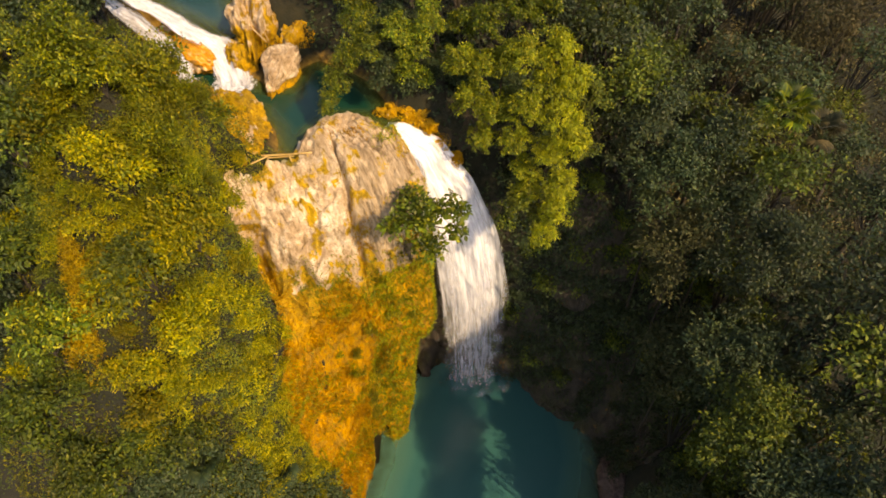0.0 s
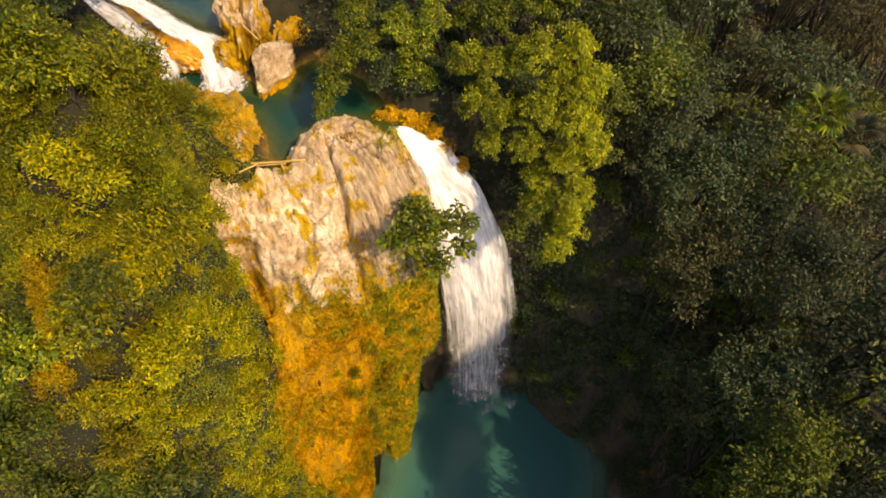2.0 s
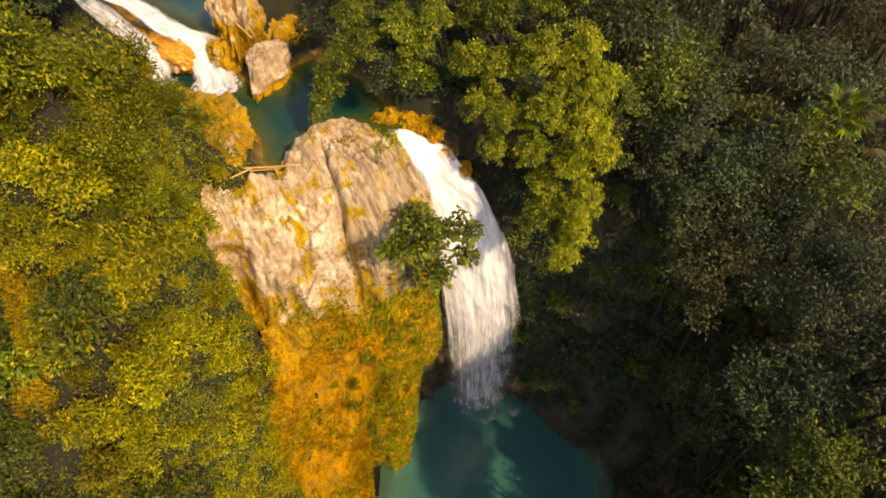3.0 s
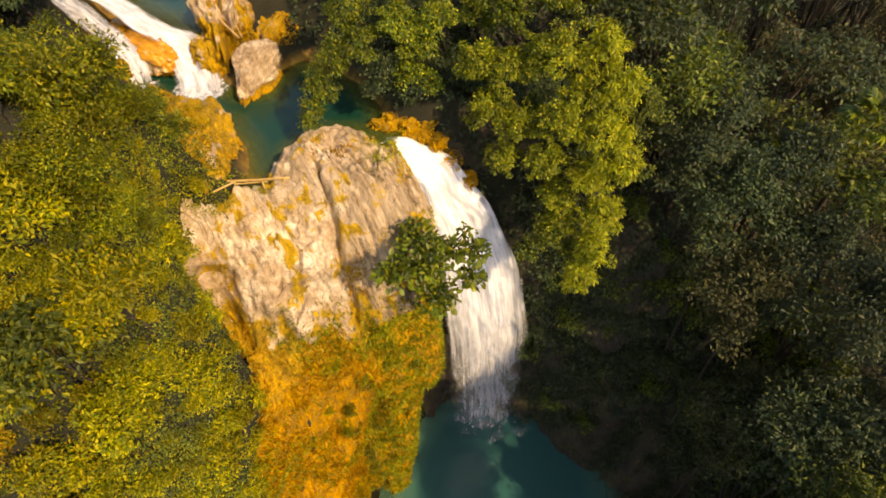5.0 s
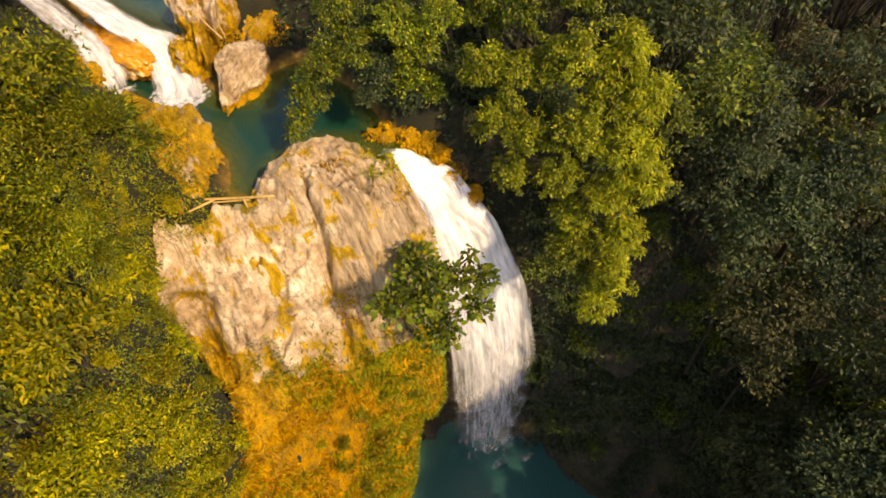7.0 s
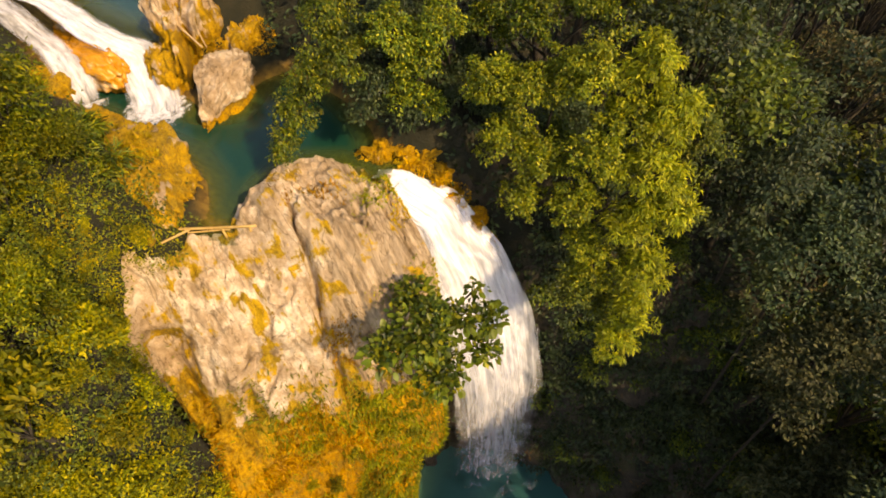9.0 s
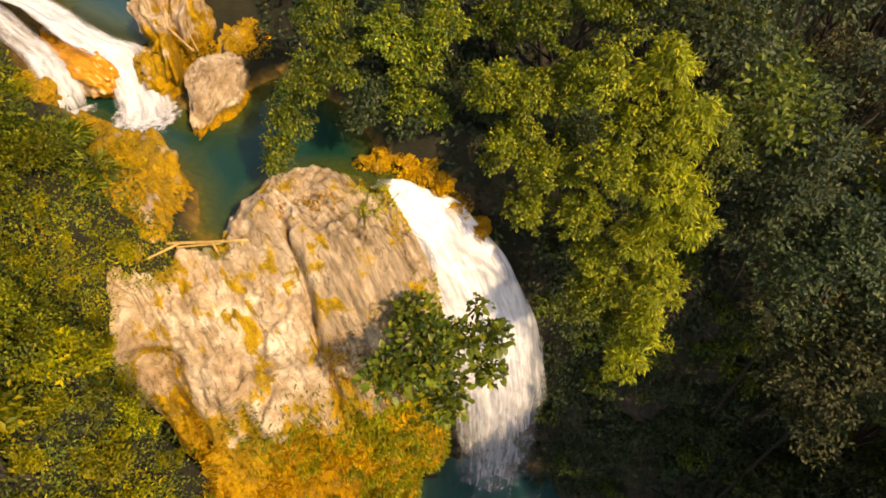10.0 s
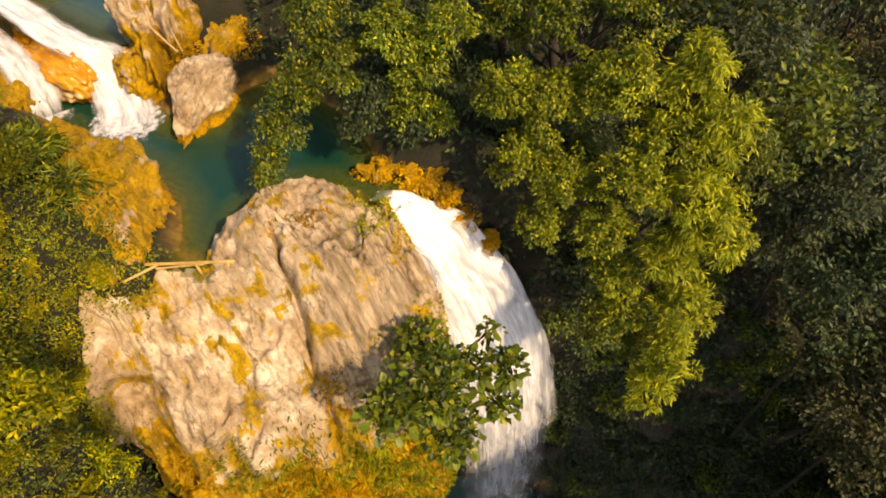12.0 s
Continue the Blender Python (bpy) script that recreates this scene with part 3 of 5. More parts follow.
def rock(name, centre, size, seed, mat, label, turn=0.0, sub=5, cut=0.35, tip=0.0, flute=0.0):
    bm = bmesh.new()
    bmesh.ops.create_icosphere(bm, subdivisions=sub, radius=1.0)
    p = np.array([v.co[:] for v in bm.verts])
    d = 1 + cut * fbm(p * 1.1 + seed, seed, 4) + 0.16 * (0.5 - np.abs(fbm(p * 2.4 + seed, seed + 9, 3))) + 0.08 * fbm(p * 6, seed + 3, 4)
    q = p * d[:, None]
    q[:, 2] = np.where(q[:, 2] > 0.75, 0.75 + (q[:, 2] - 0.75) * 0.35, q[:, 2])
    q += (0.06 * np.abs(vnoise(p @ np.array([[0.6, 0.2, 2.8], [2.0, 0.5, 0.3], [0.4, 3.2, 0.8]]) + seed, seed + 5)) + 0.05 * fbm(p * 12, seed + 7, 3) - 0.1 * smooth(0.08, 0.0, np.abs(vnoise(p * np.array([2.2, 1.6, 1.0]) + seed, seed + 8))))[:, None] * p
    q *= (1 - flute * np.abs(fbm(p * np.array([3.2, 0.8, 0.6]) + seed, seed + 2, 3)))[:, None] * np.array(size)
    if tip:
        k = np.clip(-p[:, 1], 0, 1) ** 1.4
        q[:, 0] *= 1 - 0.62 * k
        q[:, 2] -= 0.5 * k * size[2]
        q[:, 1] -= tip * k
    for v, c in zip(bm.verts, q):
        v.co = c
    me = bpy.data.meshes.new(name)
    bm.to_mesh(me)
    bm.free()
    me.polygons.foreach_set("use_smooth", np.ones(len(me.polygons), bool))
    me.materials.append(mat)
    ob = new(name, me)
    ob.matrix_world = pose(*centre, 0, 0, turn)
    return tagged(ob, label, "rock", "rocks round the upper pool")


rock("boulder", (-12.9, 30.5, 31.4), (1.7, 3.5, 1.8), 4, ROCK_OCHRE, "long ochre mossy boulder with dry grass beside the green pool", 41, flute=0.12, sub=6)
rock("boulder", (-15.9, 33.3, 31.2), (1.1, 1.9, 1.0), 6, ROCK_OCHRE, "low ochre boulder half under shrubs beside the cascade", 41)
rock("boulder", (-11.5, 37.2, 31.6), (1.22, 1.75, 1.45), 12, ROCK_POOL, "pale wedge-shaped boulder with its tip in the green pool", -8, tip=1.3, sub=6)
rock("boulder", (-14.5, 39.0, 31.5), (1.3, 1.6, 1.9), 17, ROCK_OCHRE, "golden mossy rock at the foot of the tall column", 10, flute=0.2, sub=6)
rock("rock_column", (-14.2, 40.6, 32.4), (1.75, 3.1, 3.5), 15, ROCK_COLUMN, "tall tan and ochre rock beside the cascade", 12, flute=0.4, sub=6)
rock("rock_column", (-11.2, 40.8, 31.8), (1.05, 1.9, 1.9), 18, ROCK_OCHRE, "ochre mossy rock shaded by trees", -10, flute=0.4)
rock("rock_ledge", (-19.6, 40.5, 31.5), (2.6, 1.0, 1.5), 29, ROCK_SLICK, "wet ledge under the upper arm of the cascade", -31, cut=0.12)
for i, (x, y, z, a) in enumerate([(-3.7, 32.4, 31.0, 0.6), (-3.3, 33.0, 31.1, 0.55), (-2.5, 32.4, 31.0, 0.75), (-1.7, 32.5, 30.7, 0.8), (-0.9, 32.2, 30.1, 0.65), (-0.1, 32.0, 29.0, 0.6), (0.8, 31.9, 27.6, 0.55), (1.5, 31.9, 25.8, 0.5), (2.3, 31.9, 23.2, 0.5)]):
    rock("boulder", (x, y, z), (a, a * 0.9, a), 50 + i, ROCK_OCHRE, "orange mossy rock at the edge of the waterfall", 47 * i, 5, 0.75, flute=0.55)
rock("boulder", (-21.0, 36.2, 31.7), (1.7, 1.6, 1.2), 37, ROCK_OCHRE, "ochre rock beside the lower arm of the cascade", 10)
rock("cascade_rock", (-18.4, 38.35, 31.95), (2.2, 0.85, 1.3), 28, ROCK_SLICK, "wet orange rock between two arms of the cascade", -35, cut=0.15)
rock("bank_rock", (10.3, 32.6, 0.4), (0.9, 0.6, 0.7), 31, ROCK_OCHRE, "small orange rock at the edge of the plunge pool", 0, 4)
for x, y, a, b, h, turn, seed in [(15.6, 26.6, 1.7, 3.0, 1.3, 20, 61), (17.2, 23.0, 2.0, 3.2, 1.7, 25, 62), (16.0, 19.6, 1.8, 2.8, 1.5, -5, 63), (19.4, 21.6, 1.6, 2.2, 2.6, 30, 64), (13.2, 30.0, 1.2, 1.8, 1.1, 35, 65)]:
    rock("rock_ledge", (x, y, 0.2), (a, b, h), seed, ROCK_BANK, "bare reddish brown rock ledge beside the plunge pool", turn, 5, 0.3, flute=0.2)
pool("stream_pool", [(-22, 44.0), (-18.8, 41.4), (-16.6, 39.9), (-15.2, 39.6), (-15.6, 42.5), (-17.0, 46), (-20, 52), (-28, 54), (-27, 48)], 33.0, 0.4, WATER_UP, "green pool above the cascade", 1.6)


# ---- moving water ----
def ribbon(path, widths, cross, nu, nv, bulge, seed, jitter):
    """A sheet along a path: points, faces, flow coordinates and place across, -1 to 1."""
    t = np.linspace(0, 1, nv)
    knots = np.linspace(0, 1, len(path))
    c = np.stack([np.interp(t, knots, [p[i] for p in path]) for i in range(3)], 1)
    for _ in range(nv // 7):
        c[1:-1] = (c[:-2] + 2 * c[1:-1] + c[2:]) / 4
    x = np.stack([np.interp(t, knots, [p[i] for p in cross]) for i in range(3)], 1)
    x /= np.linalg.norm(x, axis=1)[:, None]
    along = np.gradient(c, axis=0)
    along /= np.linalg.norm(along, axis=1)[:, None]
    out = np.cross(x, along)
    w = np.interp(t, knots, widths)
    u = np.linspace(-1, 1, nu)
    length = np.concatenate([[0], np.cumsum(np.linalg.norm(np.diff(c, axis=0), axis=1))])
    P = c[:, None] + u[None, :, None] * (w / 2)[:, None, None] * x[:, None] + (bulge * (1 - u ** 2))[None, :, None] * out[:, None] * np.minimum(1, w / 3)[:, None, None]
    U = np.stack([np.broadcast_to(u[None] * w[:, None] / 2, (nv, nu)), np.broadcast_to(length[:, None], (nv, nu))], -1)
    n = fbm(np.stack([U[..., 0].ravel() * 1.6, U[..., 1].ravel() * 0.35, np.full(nu * nv, seed)], 1), seed, 4).reshape(nv, nu)
    P = P + (jitter * n)[..., None] * out[:, None]
    return P.reshape(-1, 3), grid_faces(nv, nu), U.reshape(-1, 2), np.broadcast_to(u[None], (nv, nu)).ravel(), np.repeat(t, nu)


def sheet(name, mat, parent, args, cover, label=""):
    P, F, U, u, t = ribbon(*args)
    ob = mesh_object(name, P, F, mat, parent, label, uv=U)
    a = ob.data.attributes.new("cover", "FLOAT", "POINT")
    a.data.foreach_set("value", cover(u, t))
    return ob


FALL_PATH = [(-3.7, 31.3, 31.0), (-2.8, 30.9, 30.95), (-1.1, 30.6, 29.5), (0.5, 30.4, 25.9), (1.85, 30.3, 21.0), (2.75, 30.1, 13.5), (3.1, 29.8, 6.0), (3.2, 29.5, -0.2)]
FALL_CROSS = [(0.5, 1, 0), (0.5, 0.9, 0), (0.6, 0.75, 0.1), (0.85, 0.5, 0.1), (1, 0.3, 0), (1, 0.2, 0), (1, 0.1, 0), (1, 0.1, 0)]
waterfall = new("waterfall")
waterfall.location = (3.5, 31, 0)
tagged(waterfall, "tall white waterfall arching into a teal pool", "waterfall")
sheets = [
    sheet("water_sheet", FOAM, waterfall, (FALL_PATH, [0.7, 1.7, 3.0, 4.1, 5.2, 6.3, 7.4, 8.2], FALL_CROSS, 60, 320, 0.5, 3, 0.3), lambda u, t: 0.64 - 0.74 * smooth(0.4, 1.0, t) - 0.4 * np.abs(u) ** 4),
    sheet("water_sheet", FOAM, waterfall, ([(x + 0.1, y - 0.5, z + 0.1) for x, y, z in FALL_PATH[1:]], [1.2, 2.4, 3.3, 4.0, 4.8, 5.8, 6.6], FALL_CROSS[1:], 50, 300, 0.5, 8, 0.45), lambda u, t: 0.42 - 0.4 * smooth(0.25, 0.9, t) - 0.4 * np.abs(u) ** 3),
    sheet("spray", SPRAY, waterfall, ([(x + 0.15, y - 0.2, z) for x, y, z in FALL_PATH[2:]], [3.4, 4.8, 5.8, 6.8, 8.0, 9.2], FALL_CROSS[2:], 50, 260, 0.8, 13, 0.5), lambda u, t: 0.3 - 0.04 * t - 0.4 * np.abs(u) ** 2),
]
for s in sheets:
    s.matrix_parent_inverse = Matrix.Translation((-3.5, -31, 0))


CASCADE = [(-29, 47.5, 36), (-25.6, 44.2, 35.1), (-22.5, 41.7, 34.6), (-20.8, 40.8, 34.2), (-18.9, 39.5, 33.8), (-17.2, 38.6, 33.3), (-16.0, 38.4, 32.8), (-15.6, 37.4, 32.1), (-14.9, 36.25, 31.5), (-14.6, 34.7, 31.1)]
CASCADE_LOW = [(-26.0, 42.6, 35.0), (-22.8, 40.1, 34.3), (-21.3, 39.0, 33.8), (-20.0, 38.1, 33.3), (-19.2, 37.35, 32.8), (-18.65, 36.75, 32.2), (-18.3, 36.3, 31.6), (-18.0, 35.9, 31.1)]
cascade = new("cascade")
tagged(cascade, "white cascade in two arms round an orange rock", "cascade")
sheet("water_sheet", RAPID, cascade, (CASCADE, [2.2, 2.0, 1.7, 1.6, 1.6, 1.7, 1.9, 2.1, 2.9, 2.6], [(0.5, 0.85, 0)] * 5 + [(0.5, 0.85, 0), (0.8, 0.6, 0)] + [(0.98, 0.2, 0)] * 3, 60, 240, 0.3, 21, 0.25), lambda u, t: 0.62 - 0.62 * np.abs(u) ** 3 - 0.42 * smooth(0.82, 1, t))
sheet("water_sheet", RAPID, cascade, (CASCADE_LOW, [1.5, 1.5, 1.5, 1.5, 1.7, 1.8, 2.0, 1.9], [(0.7, 0.7, 0)] * 8, 44, 180, 0.25, 25, 0.22), lambda u, t: 0.42 - 0.5 * np.abs(u) ** 3 - 0.36 * smooth(0.8, 1, t))


# foam where the water comes down
sheet("foam", SWIRL, cascade, ([(-15.2, 36.9, 31.07), (-14.7, 35.6, 31.05), (-14.4, 34.6, 31.05), (-14.0, 33.6, 31.05)], [2.6, 3.8, 3.4, 2.0], [(1, 0.35, 0)] * 4, 40, 60, 0.02, 33, 0.02), lambda u, t: 0.56 - 0.5 * t - 0.35 * np.abs(u) ** 2)
sheet("foam", SWIRL, cascade, ([(-18.4, 36.5, 31.06), (-17.9, 35.9, 31.06), (-17.2, 35.2, 31.06)], [2.2, 2.6, 2.2], [(0.8, 0.5, 0)] * 3, 30, 40, 0.02, 36, 0.02), lambda u, t: 0.42 - 0.5 * t - 0.35 * np.abs(u) ** 2)
splash = sheet("foam", SWIRL, waterfall, ([(3.4, 30.6, 0.05), (3.4, 29.2, 0.06), (3.5, 27.6, 0.05), (3.6, 25.8, 0.05)], [5.0, 7.5, 7.0, 4.0], [(1, 0, 0)] * 4, 50, 60, 0.02, 39, 0.02), lambda u, t: (0.05 + 0.28 * smooth(0.0, 0.3, t)) - 0.5 * t - 0.4 * np.abs(u) ** 2)
splash.matrix_parent_inverse = Matrix.Translation((-3.5, -31, 0))


def mist(spots, seed):
    """Thin ragged tufts of spray that stand on the pool where the fall comes down."""
    q = np.random.default_rng(seed)
    for x, y, w, h in spots:
        path = [(x + q.normal() * 0.2, y, 0.0), (x, y - 0.25, h * 0.5), (x + q.normal() * 0.3, y - 0.15, h)]
        ob = sheet("spray", SPRAY, waterfall, (path, [w, w * 0.95, w * 0.6], [(1, 0.12, 0)] * 3, 26, 26, 0.5, int(q.integers(99)), 0.35), lambda u, t: 0.3 - 0.34 * t - 0.55 * np.abs(u) ** 2 - 0.4 * smooth(0.35, 0.0, t))
        ob.matrix_parent_inverse = Matrix.Translation((-3.5, -31, 0))


mist([(1.6, 28.9, 4.2, 3.0), (4.0, 28.3, 4.8, 3.4), (6.2, 28.8, 4.2, 3.2)], 44)

# ---- plants ----
def unit(v):
    return v / np.maximum(np.linalg.norm(v, axis=-1, keepdims=True), 1e-9)


def leaf_arrays(pos, axis, nrm, length, width, fold=0.22):
    """Folded pointed leaves, two triangles each."""
    axis = unit(axis)
    side = unit(np.cross(nrm, axis))
    up = np.cross(axis, side)
    L, W = length[:, None], width[:, None]
    v = np.stack([pos, pos + axis * L * 0.5 + side * W * 0.5 + up * W * fold, pos + axis * L - up * L * 0.08, pos + axis * L * 0.5 - side * W * 0.5 + up * W * fold], 1)
    k = np.arange(len(pos))[:, None] * 4
    f = np.concatenate([k + np.array([[0, 1, 2]]), k + np.array([[0, 2, 3]])], 0)
    return v.reshape(-1, 3), f


def leaf_mesh(name, arrays, mat):
    me = bpy.data.meshes.new(name)
    v, f = arrays
    me.vertices.add(len(v))
    me.vertices.foreach_set("co", v.ravel())
    me.loops.add(f.size)
    me.loops.foreach_set("vertex_index", f.ravel().astype(np.int32))
    me.polygons.add(len(f))
    me.polygons.foreach_set("loop_start", np.arange(0, f.size, 3, dtype=np.int32))
    me.update(calc_edges=True)
    me.materials.append(mat)
    return me


def crown_arrays(r, leaves, radii, clumps, clump_r, leaf_l, leaf_w, droop=0.35, low=-0.35):
    d = unit(r.normal(size=(clumps, 3)))
    d[:, 2] = np.where(d[:, 2] < low, -d[:, 2], d[:, 2])
    c = d * np.array(radii) * (r.uniform(0.35, 1.0, (clumps, 1)))
    which = r.integers(0, clumps, leaves)
    rad = clump_r * r.uniform(0.55, 1.25, clumps)[which]
    e = unit(r.normal(size=(leaves, 3)) + np.array([0, 0, 0.35]))
    pos = c[which] + e * (rad * r.uniform(0.55, 1.08, leaves))[:, None] * np.array([1, 1, 0.75])
    out = unit(e + d[which] * 0.6)
    axis = out * 0.7 + r.normal(size=(leaves, 3)) * 0.55 + np.array([0, 0, -droop])
    nrm = out * 0.6 + np.array([0, 0, 0.8]) + r.normal(size=(leaves, 3)) * 0.35
    s = r.uniform(0.65, 1.25, leaves)
    return leaf_arrays(pos, axis, nrm, leaf_l * s, leaf_w * s), c


def tube(bm, points, radii, sides=7):
    """A tapered limb along points."""
    rings = []
    for i, p in enumerate(points):
        p = Vector(p)
        d = Vector(points[min(i + 1, len(points) - 1)]) - Vector(points[max(i - 1, 0)])
        q = d.to_track_quat("Z", "Y")
        rings.append([bm.verts.new(p + q @ Vector((math.cos(a) * radii[i], math.sin(a) * radii[i], 0))) for a in np.linspace(0, 2 * math.pi, sides, endpoint=False)])
    for a, b in zip(rings, rings[1:]):
        for i in range(sides):
            bm.faces.new((a[i], a[(i + 1) % sides], b[(i + 1) % sides], b[i]))
    bm.faces.new(rings[-1])


def tree(name, seed, height, radii, leaves, clumps, clump_r, leaf_l, leaf_w, mat, label, category, group, droop=0.35, low=-0.35):
    """A plant with its origin at its foot: trunk with limbs, and a crown of leaves in clumps."""
    r = np.random.default_rng(seed)
    arrays, c = crown_arrays(r, leaves, radii, clumps, clump_r, leaf_l, leaf_w, droop, low)
    top = np.array([0, 0, height - radii[2] * 0.6])
    root = new(name)
    tagged(root, label, category, group)
    bm = bmesh.new()
    k = max(0.05, height * 0.022)
    bend = r.normal(size=2) * 0.05 * height
    mid = Vector((bend[0], bend[1], top[2] * 0.55))
    tube(bm, [(0, 0, -0.6), mid * 0.5, mid, Vector(top)], [k * 1.3, k, k * 0.75, k * 0.35])
    for q in c[:: max(1, clumps // 9)]:
        end = Vector(q + top)
        tube(bm, [mid * 0.9, mid.lerp(end, 0.55) + Vector((0, 0, 0.15)), end], [k * 0.3, k * 0.2, k * 0.1], 4)
    part("trunk", bm, BARK, root)
    v, f = arrays
    crown = new("crown", leaf_mesh("crown", (v + top, f), mat))
    crown.parent = root
    return root


def tree_at(name, base, blobs, density, leaf_l, leaf_w, mat, label, group, seed, droop=0.35, thick=0.12, gaps=1.0, branch=0.45):
    """A tree that leans out from its foot; its crown is made of several rounded masses (x, y, z, across, deep)."""
    q = np.random.default_rng(seed)
    root = new(name)
    root.location = base
    tagged(root, label, "tree", group)
    vs, fs, n = [], [], 0
    bm = bmesh.new()
    B = np.array(base)
    fork = Vector((np.mean([b[:3] for b in blobs], 0) - B) * branch)
    tube(bm, [(0, 0, -0.8), fork * 0.5 + Vector((0, 0, 0.2)), fork], [thick * 1.3, thick, thick * 0.8])
    for x, y, z, a, h in blobs:
        c = np.array([x, y, z]) - B
        (v, f), k = crown_arrays(q, int(density * a * a), (a, a, h), int((14 + 7 * a) * gaps), (0.25 + 0.22 * a) / gaps ** 0.75, leaf_l, leaf_w, droop, -0.35 if gaps == 1 else -0.8)
        vs.append(v + c)
        fs.append(f + n)
        n += len(v)
        tube(bm, [fork * 0.95, fork.lerp(Vector(c), 0.6) + Vector((0, 0, 0.2)), Vector(c)], [thick * 0.6, thick * 0.4, thick * 0.15], 5)
        for e in k[::4]:
            tube(bm, [fork.lerp(Vector(c), 0.7), Vector(c + e * 0.5), Vector(c + e)], [thick * 0.3, thick * 0.2, thick * 0.08], 4)
    part("trunk", bm, BARK, root)
    crown = new("crown", leaf_mesh("crown", (np.concatenate(vs), np.concatenate(fs)), mat))
    crown.parent = root
    return root


def place(protos, spots, r, used):
    """Stand one plant at each spot (x, y, z, scale), turning and varying it."""
    for x, y, z, s in spots:
        i = int(r.integers(len(protos)))
        m = Matrix.LocRotScale((x, y, z), Euler((r.normal() * 0.09, r.normal() * 0.09, r.uniform(0, 6.283))), Vector((s, s, s * r.uniform(0.85, 1.15))))
        if i in used:
            copy_thing(protos[i], m)
        else:
            used.add(i)
            protos[i].matrix_basis = m


def scatter(box, gap, r, ok, jitter=0.42):
    """Uneven spots on the land, no two much nearer than the gap."""
    x0, y0, x1, y1 = box
    gx, gy = np.meshgrid(np.arange(x0, x1, gap), np.arange(y0, y1, gap * 0.87), indexing="ij")
    gx[:, ::2] += gap / 2
    x = gx.ravel() + r.uniform(-jitter, jitter, gx.size) * gap
    y = gy.ravel() + r.uniform(-jitter, jitter, gx.size) * gap
    k = ok(x, y)
    x, y = x[k], y[k]
    return x, y, ground_z(x, y)


r = np.random.default_rng(21)


def near_ok(x, y):
    """The part of the land round the gorge."""
    return (np.abs(x) < 19 + 0.42 * y) & (y > 6)


def left_ok(x, y):
    return near_ok(x, y) & ~((y > 29.0) & (x > -22)) & (inside(x, y, ROCK) < -0.2) & (inside(x, y, POOL) < -1.0) & (inside(x, y, RIM) < 3.0) & (x < np.interp(y, [0, 26, 28, 31, 34, 60], [-5, -10.5, -13.5, -15.0, -18, -20])) & (((x + 18.6 - 0.1 * (y - 17)) / 1.25) ** 2 + ((y - 17.3) / 2.5) ** 2 > 1) & (inside(x, y, [(-31, 52), (-31, 40), (-26, 42), (-22.5, 38), (-20.5, 32.6), (-16, 31.8), (-16, 43), (-25, 55)]) < 0)


def shrub_kinds(count, seed, height, radii, leaves, clumps, clump_r, leaf, mat, label, group, low=0.0):
    return [tree("shrub", seed + i, height, radii, leaves, clumps, clump_r, leaf, leaf * 0.45, mat, label, "shrub", group, 0.3, low) for i in range(count)]


def sized(x, y, z, lo, hi):
    return list(zip(x, y, z - 0.2, r.uniform(lo, hi, len(x))))


def thicket(label, kinds, spots, mat):
    """Shrubs too many to count, as one mass of leaves."""
    vs, fs, n = [], [], 0
    for x, y, z, s in spots:
        v, f = kinds[int(r.integers(len(kinds)))]
        m = np.array(Matrix.LocRotScale((x, y, z), Euler((r.normal() * 0.09, r.normal() * 0.09, r.uniform(0, 6.283))), Vector((s, s, s * r.uniform(0.85, 1.15)))))
        vs.append(v @ m[:3, :3].T + m[:3, 3])
        fs.append(f + n)
        n += len(v)
    tagged(new("thicket", leaf_mesh("thicket", (np.concatenate(vs), np.concatenate(fs)), mat)), label, "shrubs", kind="stuff")


def crowns(count, seed, height, radii, leaves, clumps, clump_r, leaf, low=-0.4, droop=0.3):
    out = []
    for i in range(count):
        (v, f), c = crown_arrays(np.random.default_rng(seed + i), leaves, radii, clumps, clump_r, leaf, leaf * 0.45, droop, low)
        out.append((v + np.array([0, 0, height - radii[2] * 0.6]), f))
    return out


# fine-leaved shrubs nearest the cliff, coarser ones further up the slope; at its foot darker leaves put in the shade
x, y, z = scatter((-19, 12.5, -9.5, 31.5), 1.42, r, lambda x, y: left_ok(x, y) & (y > 13.7))
high = r.uniform(0, 1, len(x)) < smooth(20.0, 23.5, y - 0.3 * (x + 14)) * 0.85
place(shrub_kinds(4, 106, 2.3, (1.05, 1.05, 1.3), 1700, 34, 0.36, 0.14, LEAF_UPPER, "dense green shrub high on the sunlit slope", "shrubs on the hillside"), sized(x[high], y[high], z[high], 0.75, 1.5), r, set())
x, y, z = x[~high], y[~high], z[~high]
place(shrub_kinds(6, 100, 1.9, (0.95, 0.95, 1.2), 1650, 26, 0.33, 0.155, LEAF_SUN, "dense fine-leaved yellow-green shrub beside the cliff", "shrubs beside the cliff"), sized(x, y, z, 0.65, 1.4), r, set())
x, y, z = scatter((-46, 6, -6, 50), 1.95, r, lambda x, y: left_ok(x, y) & ~((x > -19) & (y < 31.5)) & (y > 15.4))
kinds = shrub_kinds(4, 110, 2.2, (1.25, 1.25, 1.2), 1700, 30, 0.44, 0.175, LEAF_SUN, "dense yellow-green shrub on the sunlit slope", "shrubs on the hillside")
kinds += shrub_kinds(3, 115, 2.4, (1.3, 1.3, 1.3), 1600, 30, 0.44, 0.185, LEAF_GREEN, "dense green shrub on the sunlit slope", "shrubs on the hillside")
far = (y > 29) | (x < -24)
spots = sized(x, y, z, 0.65, 1.5)
